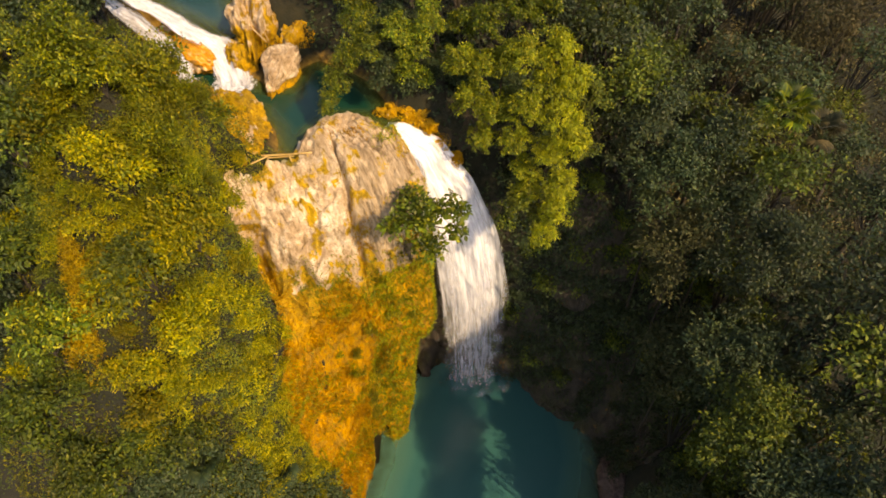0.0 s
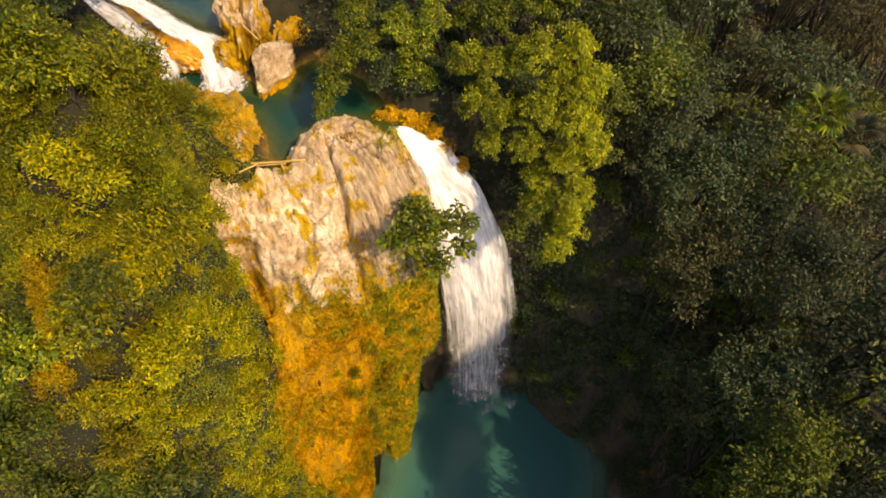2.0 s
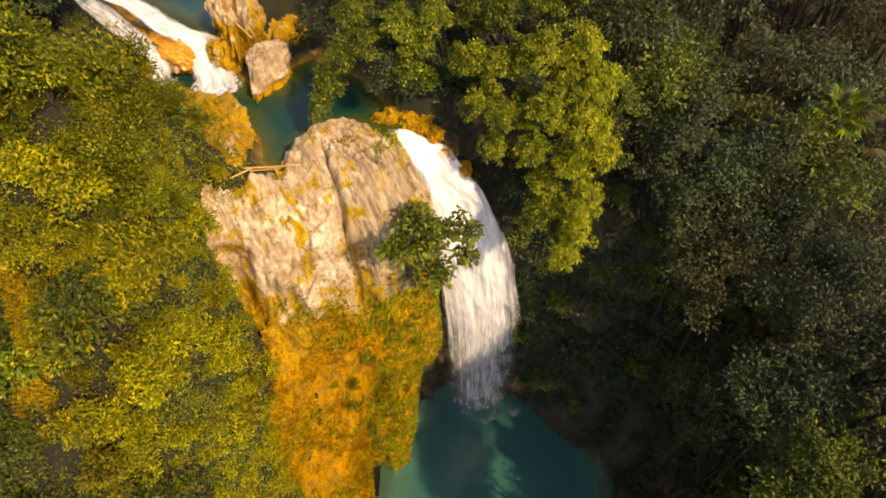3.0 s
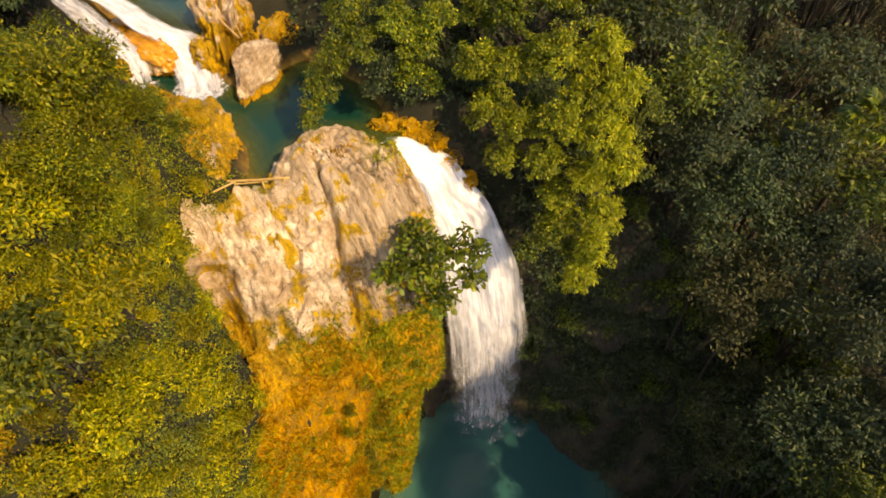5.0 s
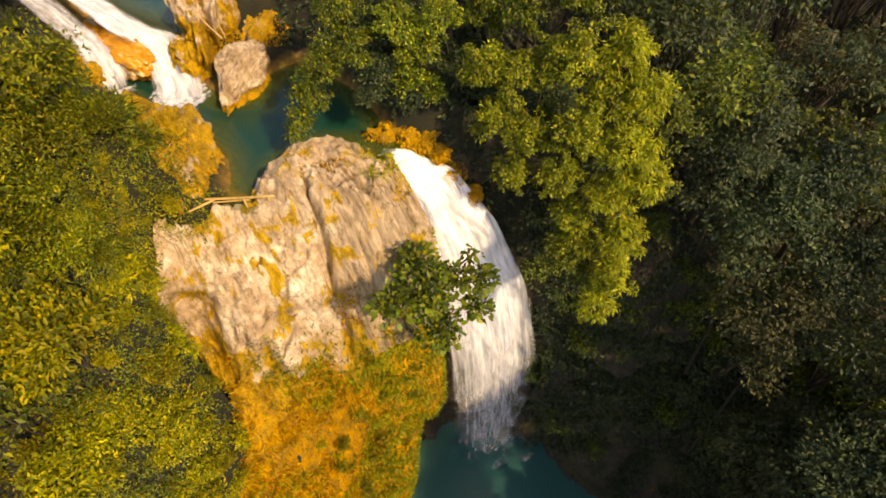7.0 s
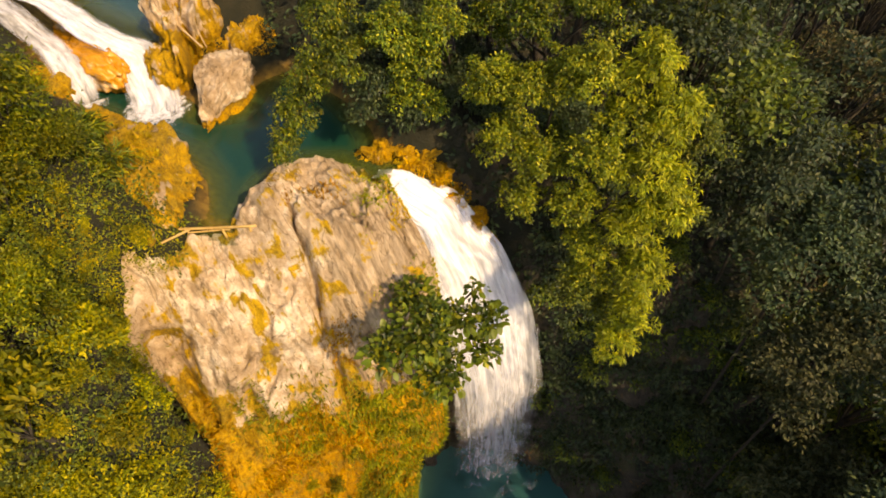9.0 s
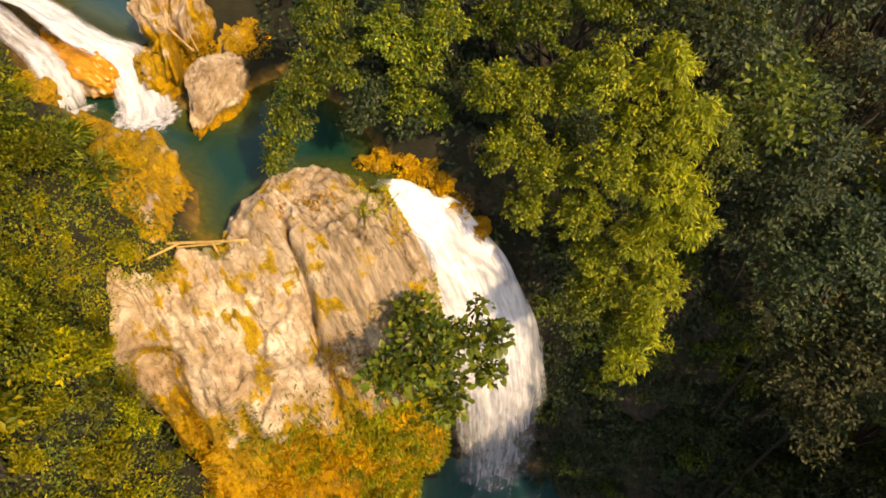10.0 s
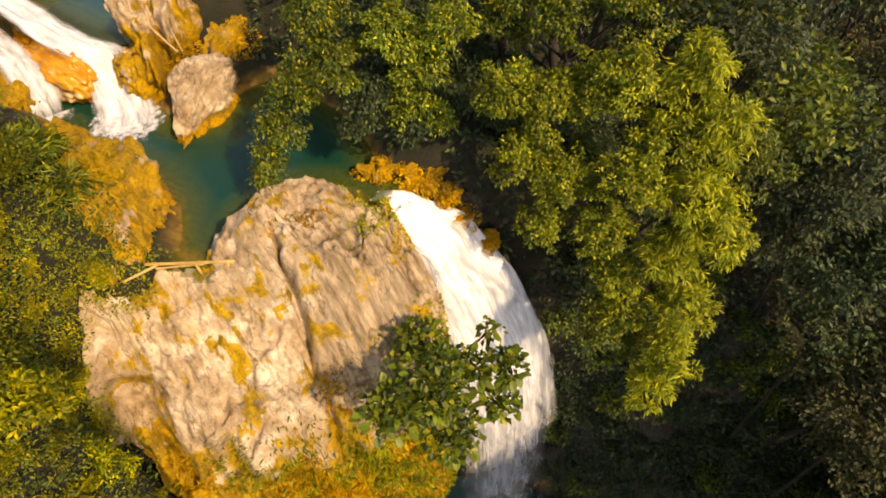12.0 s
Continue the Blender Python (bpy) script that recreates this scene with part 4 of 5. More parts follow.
pick = r.uniform(0, 1, len(x)) < np.where(far, 0.08, np.where(y > 19, 0.3, 0.6))
place(kinds[:4], [s for s, k in zip(spots, pick) if k], r, set())
kinds += shrub_kinds(2, 119, 2.4, (1.3, 1.3, 1.3), 1600, 30, 0.44, 0.185, LEAF_DARK, "dense dark green shrub on the slope", "shrubs on the hillside")
place(kinds[7:], [s for s, k, f in zip(spots, pick, far) if not k and f and s[3] > 1.05], r, set())
place(kinds[4:7], [s for s, k, f in zip(spots, pick, far) if not k and not (f and s[3] > 1.05)], r, set())
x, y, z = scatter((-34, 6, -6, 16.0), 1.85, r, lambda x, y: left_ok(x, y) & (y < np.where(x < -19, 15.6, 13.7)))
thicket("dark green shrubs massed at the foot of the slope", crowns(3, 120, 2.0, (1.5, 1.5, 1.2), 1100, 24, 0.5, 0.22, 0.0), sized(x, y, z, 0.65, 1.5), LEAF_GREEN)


def bank_spots(n, box, ok, seed, apart=1.9):
    """Spots spread evenly over a steep bank."""
    q = np.random.default_rng(seed)
    x, y = q.uniform(box[0], box[2], 60000), q.uniform(box[1], box[3], 60000)
    k = ok(x, y)
    x, y = x[k], y[k]
    e = 0.25
    gx, gy = (ground_z(x + e, y) - ground_z(x - e, y)) / (2 * e), (ground_z(x, y + e) - ground_z(x, y - e)) / (2 * e)
    order = np.argsort(q.uniform(0, 1, len(x)) / np.minimum(np.sqrt(1 + gx ** 2 + gy ** 2), 8))
    p = np.stack([x, y, ground_z(x, y)], 1)[order]
    out = unit(np.stack([-gx, -gy, np.ones(len(x))], 1))[order]
    got = []
    for i in range(len(p)):
        if all(np.sum((p[i] - p[j]) ** 2) > apart for j in got):
            got.append(i)
        if len(got) == n:
            break
    return p[got] - out[got] * 0.1


b = bank_spots(115, (-21, 15.5, -12, 27), lambda x, y: left_ok(x, y) & (ground_z(x, y) > 30.0), 39, 1.3)
upper = r.uniform(0, 1, len(b)) < smooth(18.0, 22.5, b[:, 1])
spots = [(*v, t) for v, t in zip(b, r.uniform(0.6, 1.15, len(b)))]
place(shrub_kinds(3, 180, 1.9, (0.95, 0.95, 1.1), 1450, 30, 0.35, 0.14, LEAF_UPPER, "dense green shrub on the steep side of the slope", "shrubs on the hillside"), [v for v, k in zip(spots, upper) if k], r, set())
place(shrub_kinds(3, 184, 1.8, (0.95, 0.95, 1.0), 1450, 30, 0.35, 0.14, LEAF_SUN, "yellow-green shrub on the steep side of the slope", "shrubs on the hillside"), [v for v, k in zip(spots, upper) if not k], r, set())
b = bank_spots(190, (-20, 8, -5.5, 25), lambda x, y: (inside(x, y, RIM) > -0.4) & (ground_z(x, y) > 1.2) & (inside(x, y, ROCK) < 0.15) & near_ok(x, y), 31)
thicket("yellow-green shrubs hanging on the steep bank", crowns(4, 130, 1.2, (0.9, 0.9, 0.85), 1450, 30, 0.34, 0.13), [(*v, t) for v, t in zip(b, r.uniform(0.6, 1.3, len(b))) if v[1] + 0.2 * v[2] > 18.0], LEAF_SUN)
# Low on the bank the leaf colour is darkened in place of shade.
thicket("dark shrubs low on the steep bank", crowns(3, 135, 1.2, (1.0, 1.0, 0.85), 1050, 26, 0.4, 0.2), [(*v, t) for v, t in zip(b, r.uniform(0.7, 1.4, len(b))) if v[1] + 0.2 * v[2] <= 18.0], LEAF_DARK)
b = bank_spots(80, (-15.4, 16.5, -10.2, 27.0), lambda x, y: (inside(x, y, ROCK) > -1.5) & (inside(x, y, ROCK) < 0.1) & (x < -10.3), 33)
kinds = shrub_kinds(3, 170, 0.9, (0.6, 0.6, 0.6), 1500, 22, 0.26, 0.11, LEAF_SUN, "small fine-leaved shrub at the edge of the pale rock", "shrubs at the edge of the rock", -0.4)
place(kinds, [(*v, t) for v, t in zip(b, r.uniform(0.7, 1.3, len(b)))], r, set())
# Dark leaves cover sunlit ground here and give the bank its shade.
b = bank_spots(58, (-5, 32.8, 9.5, 38.5), lambda x, y: (inside(x, y, POOL) < -0.3) & (inside(x, y, RIM) < -0.5), 35)
kinds = shrub_kinds(2, 175, 1.0, (0.8, 0.8, 0.7), 1300, 22, 0.32, 0.16, LEAF_DARK, "dark shrub on the bank of the upper pool", "shrubs round the upper pool", -0.4)
place(kinds, [(*v, t) for v, t in zip(b, r.uniform(0.7, 1.3, len(b)))], r, set())
bigs = [tree("tree", 140 + i, 3.9, (1.9, 1.9, 1.5), 1800, 36, 0.58, 0.23, 0.105, (LEAF_POOL, LEAF_GREEN)[i % 2], "leafy green tree rising out of the hillside shrubs", "tree", "trees on the hillside") for i in range(4)]
x, y, z = scatter((-44, 6, -12, 50), 5.0, r, lambda x, y: left_ok(x, y) & (inside(x, y, ROCK) < -2.5) & ~((x > -18) & (y > 26)))
place(bigs, list(zip(x, y, z - 0.2, r.uniform(0.75, 1.15, len(x)))), r, set())


def right_ok(x, y):
    return near_ok(x, y) & (inside(x, y, POOL) < -1.5) & (inside(x, y, RIM) < np.where(x > 12, 6.0, 0.2)) & (inside(x, y, ROCK) < -1) & (x > np.interp(y, [0, 30, 34, 37, 39, 44, 60], [9, 6, 0.5, -4, -8.5, -10.5, -14])) & (inside(x, y, LOWPOOL) < -2) & ((x - 24.2) ** 2 + (y - 32.2) ** 2 > 14)


# Mostly LEAF_DARK: the shade of this slope is put into the leaf colour.
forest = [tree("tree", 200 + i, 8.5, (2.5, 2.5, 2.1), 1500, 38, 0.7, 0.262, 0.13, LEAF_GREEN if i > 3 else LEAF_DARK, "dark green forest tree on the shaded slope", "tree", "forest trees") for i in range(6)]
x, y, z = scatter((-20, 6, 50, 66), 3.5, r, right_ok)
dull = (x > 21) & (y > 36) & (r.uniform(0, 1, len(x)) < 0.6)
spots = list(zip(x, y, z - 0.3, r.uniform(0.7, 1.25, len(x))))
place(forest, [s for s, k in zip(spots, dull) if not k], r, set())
dry_trees = [tree("tree", 220 + i, 8.0, (2.4, 2.4, 1.9), 1800, 36, 0.75, 0.25, 0.1, LEAF_DULL, "thin greyish brown tree in the forest", "tree", "forest trees") for i in range(2)]
place(dry_trees, [s for s, k in zip(spots, dull) if k], r, set())


def undergrowth(name, n, box, ok, size, mat, label, seed):
    """Low leaves all over the land, and on its steep sides."""
    q = np.random.default_rng(seed)
    x, y = q.uniform(box[0], box[2], n * 4), q.uniform(box[1], box[3], n * 4)
    e = 0.25
    k = ok(x, y)
    x, y = x[k], y[k]
    gx, gy = (ground_z(x + e, y) - ground_z(x - e, y)) / (2 * e), (ground_z(x, y + e) - ground_z(x, y - e)) / (2 * e)
    area = np.sqrt(1 + gx ** 2 + gy ** 2)
    pick = q.choice(len(x), n, p=np.minimum(area, 9) / np.minimum(area, 9).sum())
    x, y = x[pick] + q.normal(size=n) * 0.05, y[pick] + q.normal(size=n) * 0.05
    out = unit(np.stack([-gx[pick], -gy[pick], np.ones(n)], 1))
    tall = np.clip(0.45 + 0.8 * fbm(np.stack([x, y, x * 0], 1) * 0.9, seed, 2), 0.08, 1.3)[:, None]
    tall = tall * (0.25 + 0.75 * smooth(0.0, 1.2, -inside(x, y, ROCK)))[:, None]
    pos = np.stack([x, y, ground_z(x, y)], 1) + out * q.uniform(0.2, 1.0, (n, 1)) * tall
    axis = out * 0.5 + q.normal(size=(n, 3)) * 0.7
    s = q.uniform(0.6, 1.3, n)
    return tagged(new(name, leaf_mesh(name, leaf_arrays(pos, axis, out + np.array([0, 0, 0.7]) + q.normal(size=(n, 3)) * 0.4, size * s, size * 0.45 * s), mat)), label, "undergrowth", kind="stuff")


# LEAF_GREEN is darker than the shrubs, so gaps between them look shaded.
undergrowth("undergrowth", 16000, (-36, 4, -4, 45), lambda x, y: (inside(x, y, ROCK) < 0.3) & (inside(x, y, POOL) < -0.5) & (ground_z(x, y) > 0.6) & (x < -3) & (y > 13.5) & ((y < 29) | (x < -12.5)), 0.17, LEAF_GREEN, "green leafy undergrowth on the hillside", 5)
undergrowth("undergrowth", 14000, (19, 26, 46, 58), lambda x, y: (ground_z(x, y) > 1) & (inside(x, y, RIM) < 2), 0.36, LEAF_DULL, "dull brown-green undergrowth under thin trees", 12)
# Dark leaves again, painting shade along the foot of the slope.
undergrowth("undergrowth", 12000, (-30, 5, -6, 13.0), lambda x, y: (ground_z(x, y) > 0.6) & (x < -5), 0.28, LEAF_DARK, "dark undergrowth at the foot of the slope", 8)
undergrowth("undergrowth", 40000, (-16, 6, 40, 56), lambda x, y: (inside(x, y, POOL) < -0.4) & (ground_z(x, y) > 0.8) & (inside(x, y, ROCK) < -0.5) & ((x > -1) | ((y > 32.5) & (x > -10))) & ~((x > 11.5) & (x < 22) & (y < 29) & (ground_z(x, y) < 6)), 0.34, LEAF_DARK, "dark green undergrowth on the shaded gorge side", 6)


undergrowth("undergrowth", 30000, (-27, 12.5, -10, 31), lambda x, y: (inside(x, y, ROCK) < -1.0) & (inside(x, y, POOL) < -1.5) & (ground_z(x, y) > 3), 0.17, LEAF_UPPER, "yellow-green leafy undergrowth on the hillside", 10)
undergrowth("undergrowth", 5000, (-15.5, 23.5, -10.5, 28.0), lambda x, y: (inside(x, y, ROCK) < 0.25) & (inside(x, y, ROCK) > -0.8) & (x < -10.8), 0.12, LEAF_SUN, "fine leaves along the edge of the pale rock", 11)
# Darker leaf colour beside the rock stands for shade between shrubs.
undergrowth("undergrowth", 24000, (-15.5, 15, -9.2, 28.2), lambda x, y: (inside(x, y, ROCK) < -0.05) & (inside(x, y, ROCK) > -3.2) & (inside(x, y, POOL) < -0.3) & (ground_z(x, y) > 3), 0.125, LEAF_GREEN, "fine green undergrowth against the pale rock", 9)
# shrubs on the shaded walls of the gorge
b = bank_spots(105, (3.5, 8, 25, 33.4), lambda x, y: (inside(x, y, RIM) > -0.8) & (ground_z(x, y) > np.where((x > 11.5) & (y < 29), 7.0, 1.5)) & near_ok(x, y), 37)
wall = crowns(4, 300, 1.5, (1.2, 1.2, 0.9), 680, 24, 0.5, 0.24, -0.4, 0.5)
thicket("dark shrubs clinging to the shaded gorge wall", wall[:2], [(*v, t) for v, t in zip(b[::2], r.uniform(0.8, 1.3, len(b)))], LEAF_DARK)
thicket("green shrubs clinging to the shaded gorge wall", wall[2:], [(*v, t) for v, t in zip(b[1::2], r.uniform(0.8, 1.3, len(b)))], LEAF_GREEN)

def wall_leaves(n, size, mat, label, seed):
    q = np.random.default_rng(seed)
    p, out = WALL[0]
    k = (p[:, 2] > 1.0) & (p[:, 0] > 3.6)
    p, out = p[k], out[k]
    w = smooth(-0.35, 0.15, fbm(p * np.array([0.5, 0.5, 0.35]), seed, 3))
    i = q.choice(len(p), n, p=w / w.sum())
    pos = p[i] + q.normal(size=(n, 3)) * 0.15 + out[i] * q.uniform(0, 0.6, (n, 1))
    s = q.uniform(0.6, 1.3, n)
    tagged(new("creeper", leaf_mesh("creeper", leaf_arrays(pos, out[i] * 0.5 + q.normal(size=(n, 3)) * 0.5 + np.array([0, 0, -0.5]), out[i] + np.array([0, 0, 0.6]) + q.normal(size=(n, 3)) * 0.4, size * s, size * 0.5 * s), mat)), label, "creeper", kind="stuff")


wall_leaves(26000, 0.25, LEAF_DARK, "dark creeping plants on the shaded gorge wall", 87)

# sunlit trees that hang over the gorge beside the fall
HANG = "sunlit trees over the gorge"
def masses(rows, flat=0.95):
    return [(x, y, z, a, a * flat) for x, y, z, a in rows]


tree_at("tree", (4.5, 33.8, 30.0), masses([(0.97, 31.04, 35.75, 1.09), (2.25, 31.01, 35.22, 1.36), (1.59, 30.33, 33.59, 1.19), (3.13, 29.78, 33.04, 1.19), (2.46, 29.3, 31.43, 0.92), (3.79, 31.43, 35.78, 1.19)]), 2300, 0.15, 0.075, LEAF_BRIGHT, "bright yellow-green tree leaning over the gorge", HANG, 401, 0.55, gaps=2.4)
tree_at("tree", (6.5, 33.6, 28.5), masses([(4.85, 30.86, 36.41, 1.29), (6.21, 29.85, 34.79, 1.46), (4.96, 28.9, 33.68, 1.29), (4.51, 28.72, 31.56, 1.19), (5.27, 28.14, 29.97, 0.97), (5.57, 27.56, 28.92, 0.97), (5.15, 27.85, 27.88, 0.81)]), 2100, 0.145, 0.07, LEAF_BRIGHT, "bright yellow-green tree drooping over the gorge", HANG, 402, 0.6, gaps=2.4)
tree_at("bamboo_clump", (8.5, 32.6, 27.0), masses([(6.74, 30.73, 36.52, 1.22), (7.59, 29.46, 35.45, 1.0), (6.95, 28.29, 33.54, 1.32), (8.01, 27.74, 32.49, 0.95), (6.51, 27.73, 31.44, 1.16), (7.35, 26.74, 29.88, 1.06), (7.13, 25.98, 28.31, 1.06), (6.39, 25.23, 27.05, 0.9)]), 2200, 0.27, 0.05, LEAF_BAMBOO, "drooping yellow-green bamboo over the shaded gorge", HANG, 403, 0.8, 0.07, gaps=2.4)
tree_at("tree", (4.0, 37.5, 31.0), masses([(2.6, 33.6, 37.0, 1.2), (4.4, 34.2, 37.6, 1.3), (6.2, 34.4, 37.2, 1.3), (5.2, 36.4, 38.6, 1.5), (1.2, 34.6, 36.2, 1.1)]), 1700, 0.17, 0.085, LEAF_POOL, "green tree behind the bright trees over the gorge", HANG, 408, 0.5, gaps=1.8)
tree_at("tree", (5.5, 33.0, 27.5), masses([(5.4, 28.9, 28.6, 1.2), (5.0, 27.6, 27.6, 1.1), (6.6, 27.4, 26.4, 1.0), (7.6, 28.6, 28.0, 1.1), (8.6, 28.9, 31.0, 1.2), (8.9, 29.6, 34.0, 1.2)]), 1600, 0.16, 0.08, LEAF_GREEN, "green tree leaning over the gorge beside the fall", HANG, 404, gaps=1.8)
tree_at("tree", (-3.0, 38.0, 31.6), masses([(-5.2, 33.4, 37.6, 1.25), (-4.7, 31.9, 36.4, 1.15), (-5.8, 31.5, 35.5, 0.95), (-6.4, 30.9, 34.5, 0.85), (-6.9, 30.5, 33.5, 0.7), (-7.3, 30.2, 32.9, 0.4), (-4.9, 34.6, 38.2, 1.0)]), 2400, 0.145, 0.07, LEAF_POOL, "green tree drooping over the still pool", "trees over the upper pool", 405, 0.7, 0.06, branch=0.85, gaps=1.4)
tree_at("tree", (-2.4, 37.0, 31.6), masses([(-3.8, 33.6, 36.0, 1.0), (-3.8, 32.4, 34.8, 0.85), (-4.0, 32.0, 33.6, 0.6)]), 1700, 0.17, 0.09, LEAF_DARK, "dark green tree drooping over the still pool", "trees over the upper pool", 406, 0.7)
tree_at("tree", (0.5, 37.5, 31.8), masses([(-2.8, 32.6, 37.0, 1.0), (-1.85, 32.7, 36.0, 1.1), (-0.8, 32.5, 37.0, 1.0), (-2.4, 32.3, 34.5, 0.85), (-1.3, 32.6, 33.6, 0.75), (-1.0, 33.6, 37.8, 0.8)]), 2200, 0.15, 0.075, LEAF_POOL, "green tree above the lip of the waterfall", "trees over the upper pool", 407, 0.6, gaps=1.6)

# tall trees on the floor of the gorge
TALL = "tall trees in the gorge"
# Trees with y below 12 are added, mostly out of view, to shade the pool.
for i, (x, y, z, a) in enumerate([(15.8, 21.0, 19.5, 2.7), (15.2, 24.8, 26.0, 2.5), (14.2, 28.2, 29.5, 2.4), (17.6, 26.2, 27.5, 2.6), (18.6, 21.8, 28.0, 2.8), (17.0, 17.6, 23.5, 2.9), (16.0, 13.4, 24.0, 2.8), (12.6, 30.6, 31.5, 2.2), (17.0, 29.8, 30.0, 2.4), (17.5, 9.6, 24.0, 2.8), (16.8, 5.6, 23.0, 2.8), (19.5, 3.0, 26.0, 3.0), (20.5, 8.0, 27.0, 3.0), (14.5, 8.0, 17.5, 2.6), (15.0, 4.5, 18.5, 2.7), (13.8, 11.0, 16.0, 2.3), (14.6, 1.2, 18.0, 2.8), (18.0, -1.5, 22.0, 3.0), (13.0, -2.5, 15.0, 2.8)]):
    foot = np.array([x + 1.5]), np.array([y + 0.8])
    tree_at("tree", (x + 1.5, y + 0.8, float(ground_z(*foot)[0])), [(x, y, z, a, a * 0.8), (x + 1.2, y + 0.5, z + 1.2, a * 0.7, a * 0.6), (x - 0.6, y - 0.8, z - 2.0, a * 0.6, a * 0.5)], 480, 0.24, 0.115, LEAF_PALE if i in (0, 1) else LEAF_GREEN if i == 6 else LEAF_DARK, "tall pale grey-green tree rising from the gorge floor" if i in (0, 1) else "tall dark tree in the gorge, the unseen ones added to shade the pool", TALL, 420 + i, 0.4, 0.08, branch=0.85)


# ---- the small tree on the cliff ----
CLIFF_CROWN = [(-1.5, 23.85, 29.9, 1.15, 0.95, 80), (-2.75, 22.95, 30.0, 0.85, 0.7, 50), (0.95, 24.7, 29.5, 0.65, 0.45, 36), (0.8, 24.0, 28.3, 0.6, 0.4, 32), (-1.85, 25.5, 30.0, 0.6, 0.55, 34), (-0.8, 23.2, 27.8, 0.95, 0.7, 40), (0.55, 26.4, 29.0, 0.28, 0.2, 10), (-0.2, 24.5, 29.6, 0.7, 0.5, 26)]
cliff_tree = tree_at("cliff_tree", (-1.9, 26.0, 26.4), [b[:5] for b in CLIFF_CROWN], 520, 0.26, 0.16, LEAF_CLIFF, "small broad-leaved tree growing out of the cliff beside the fall", "", 451, 0.3, 0.09)


def large_leaf():
    """One broad pointed leaf with a folded midrib, 1 m long."""
    out = [(0.0, 0.0), (0.2, 0.22), (0.5, 0.31), (0.8, 0.2), (1.0, 0.0)]
    v = [(x, 0, -0.12 * x * x) for x, w in out] + [(x, w, -0.12 * x * x + 0.1 * w) for x, w in out[1:4]] + [(x, -w, -0.12 * x * x + 0.1 * w) for x, w in out[1:4]]
    f = [(0, 1, 5), (1, 2, 6, 5), (2, 3, 7, 6), (3, 4, 7), (0, 8, 1), (8, 9, 2, 1), (9, 10, 3, 2), (10, 4, 3)]
    me = bpy.data.meshes.new("leaf")
    me.from_pydata(v, [], f)
    me.materials.append(LEAF_CLIFF)
    return me


q = np.random.default_rng(455)
leaf_data = large_leaf()
for x, y, z, a, h, n in CLIFF_CROWN:
    for _ in range(n):
        d = Vector(q.normal(size=3)).normalized()
        d.z = abs(d.z) * 0.9 - 0.15
        turn = (d + Vector(q.normal(size=3)) * 0.5 + Vector((0, 0, -0.3))).to_track_quat("X", "Z")
        leaf = new("leaf", leaf_data)
        leaf.parent = cliff_tree
        leaf.matrix_basis = Matrix.LocRotScale(Vector((x + d.x * a, y + d.y * a, z + d.z * h)) - cliff_tree.location, turn, Vector((1, 1, 1)) * q.uniform(0.24, 0.46))


# tall grass beside the long boulder
tree_at("grass_clump", (-15.2, 29.4, 32.6), [(-15.0, 29.2, 33.6, 0.9, 0.7), (-14.2, 28.4, 33.2, 0.8, 0.6), (-15.8, 30.4, 33.4, 0.8, 0.6), (-13.6, 29.4, 33.3, 0.5, 0.4)], 620, 0.6, 0.07, LEAF_POOL, "tall yellow-green grass beside the ochre boulder", "", 461, 0.5, 0.03)
tree_at("grass_clump", (-16.6, 31.2, 32.2), [(-16.4, 31.0, 33.3, 0.9, 0.6), (-17.2, 30.2, 33.6, 1.0, 0.7), (-16.0, 31.9, 32.9, 0.7, 0.5), (-17.8, 31.6, 33.2, 0.8, 0.6)], 620, 0.65, 0.08, LEAF_POOL, "tall dark green grass beside the low boulder", "", 462, 0.5, 0.03)


# ---- grass on the cliff ----
def cliff_grass(name, n, ok, length, mat, label, seed):
    q = np.random.default_rng(seed)
    x, y = q.uniform(-13, 0.6, n * 6), q.uniform(17, 31, n * 6)
    k = (inside(x, y, ROCK) > 0.1) & (ground_z(x, y) > -0.5)
    x, y = x[k], y[k]
    e = 0.2
    gx, gy = (ground_z(x + e, y) - ground_z(x - e, y)) / (2 * e), (ground_z(x, y + e) - ground_z(x, y - e)) / (2 * e)
    area = np.minimum(np.sqrt(1 + gx ** 2 + gy ** 2), 12)
    z = ground_z(x, y)
    area = area * ok(x, y, z)
    pick = q.choice(len(x), n, p=area / area.sum())
    out = unit(np.stack([-gx[pick], -gy[pick], np.full(n, 1.0)], 1))
    pos = cliff_xyz(x[pick], y[pick]) - out * 0.05
    axis = out * 0.7 + q.normal(size=(n, 3)) * 0.45 + np.array([0, 0, 0.1])
    s = q.uniform(0.5, 1.35, n)
    return tagged(new(name, leaf_mesh(name, leaf_arrays(pos, axis, q.normal(size=(n, 3)) + np.array([0, -0.5, 0.6]), length * s, np.full(n, 0.058) * s), mat)), label, "grass", kind="stuff")


def patchy(x, y, z, seed, cut):
    return smooth(cut, cut + 0.35, fbm(np.stack([x, y, z], 1) * 0.45, seed, 3))


cliff_grass("dry_grass", 40000, lambda x, y, z: np.where(z < 24, 0.06 + patchy(x, y, z, 61, -0.15), 0.6 * patchy(x, y, z, 62, 0.25)) * smooth(-2.0, -4.5, x + 0.12 * (z - 15)) * ((z < 24) | (inside(x, y, ROCK) > 0.8)), 0.26, GRASS_DRY, "orange-brown dry grass on the cliff", 71)
cliff_grass("green_grass", 44000, lambda x, y, z: smooth(26.5, 23.5, z) * (0.05 + 0.7 * patchy(x, y, z, 66, 0.1) + 0.9 * smooth(-5.0, -3.0, x + 0.12 * (z - 15))), 0.32, GRASS_GREEN, "yellow-green tufts of grass on the cliff", 72)


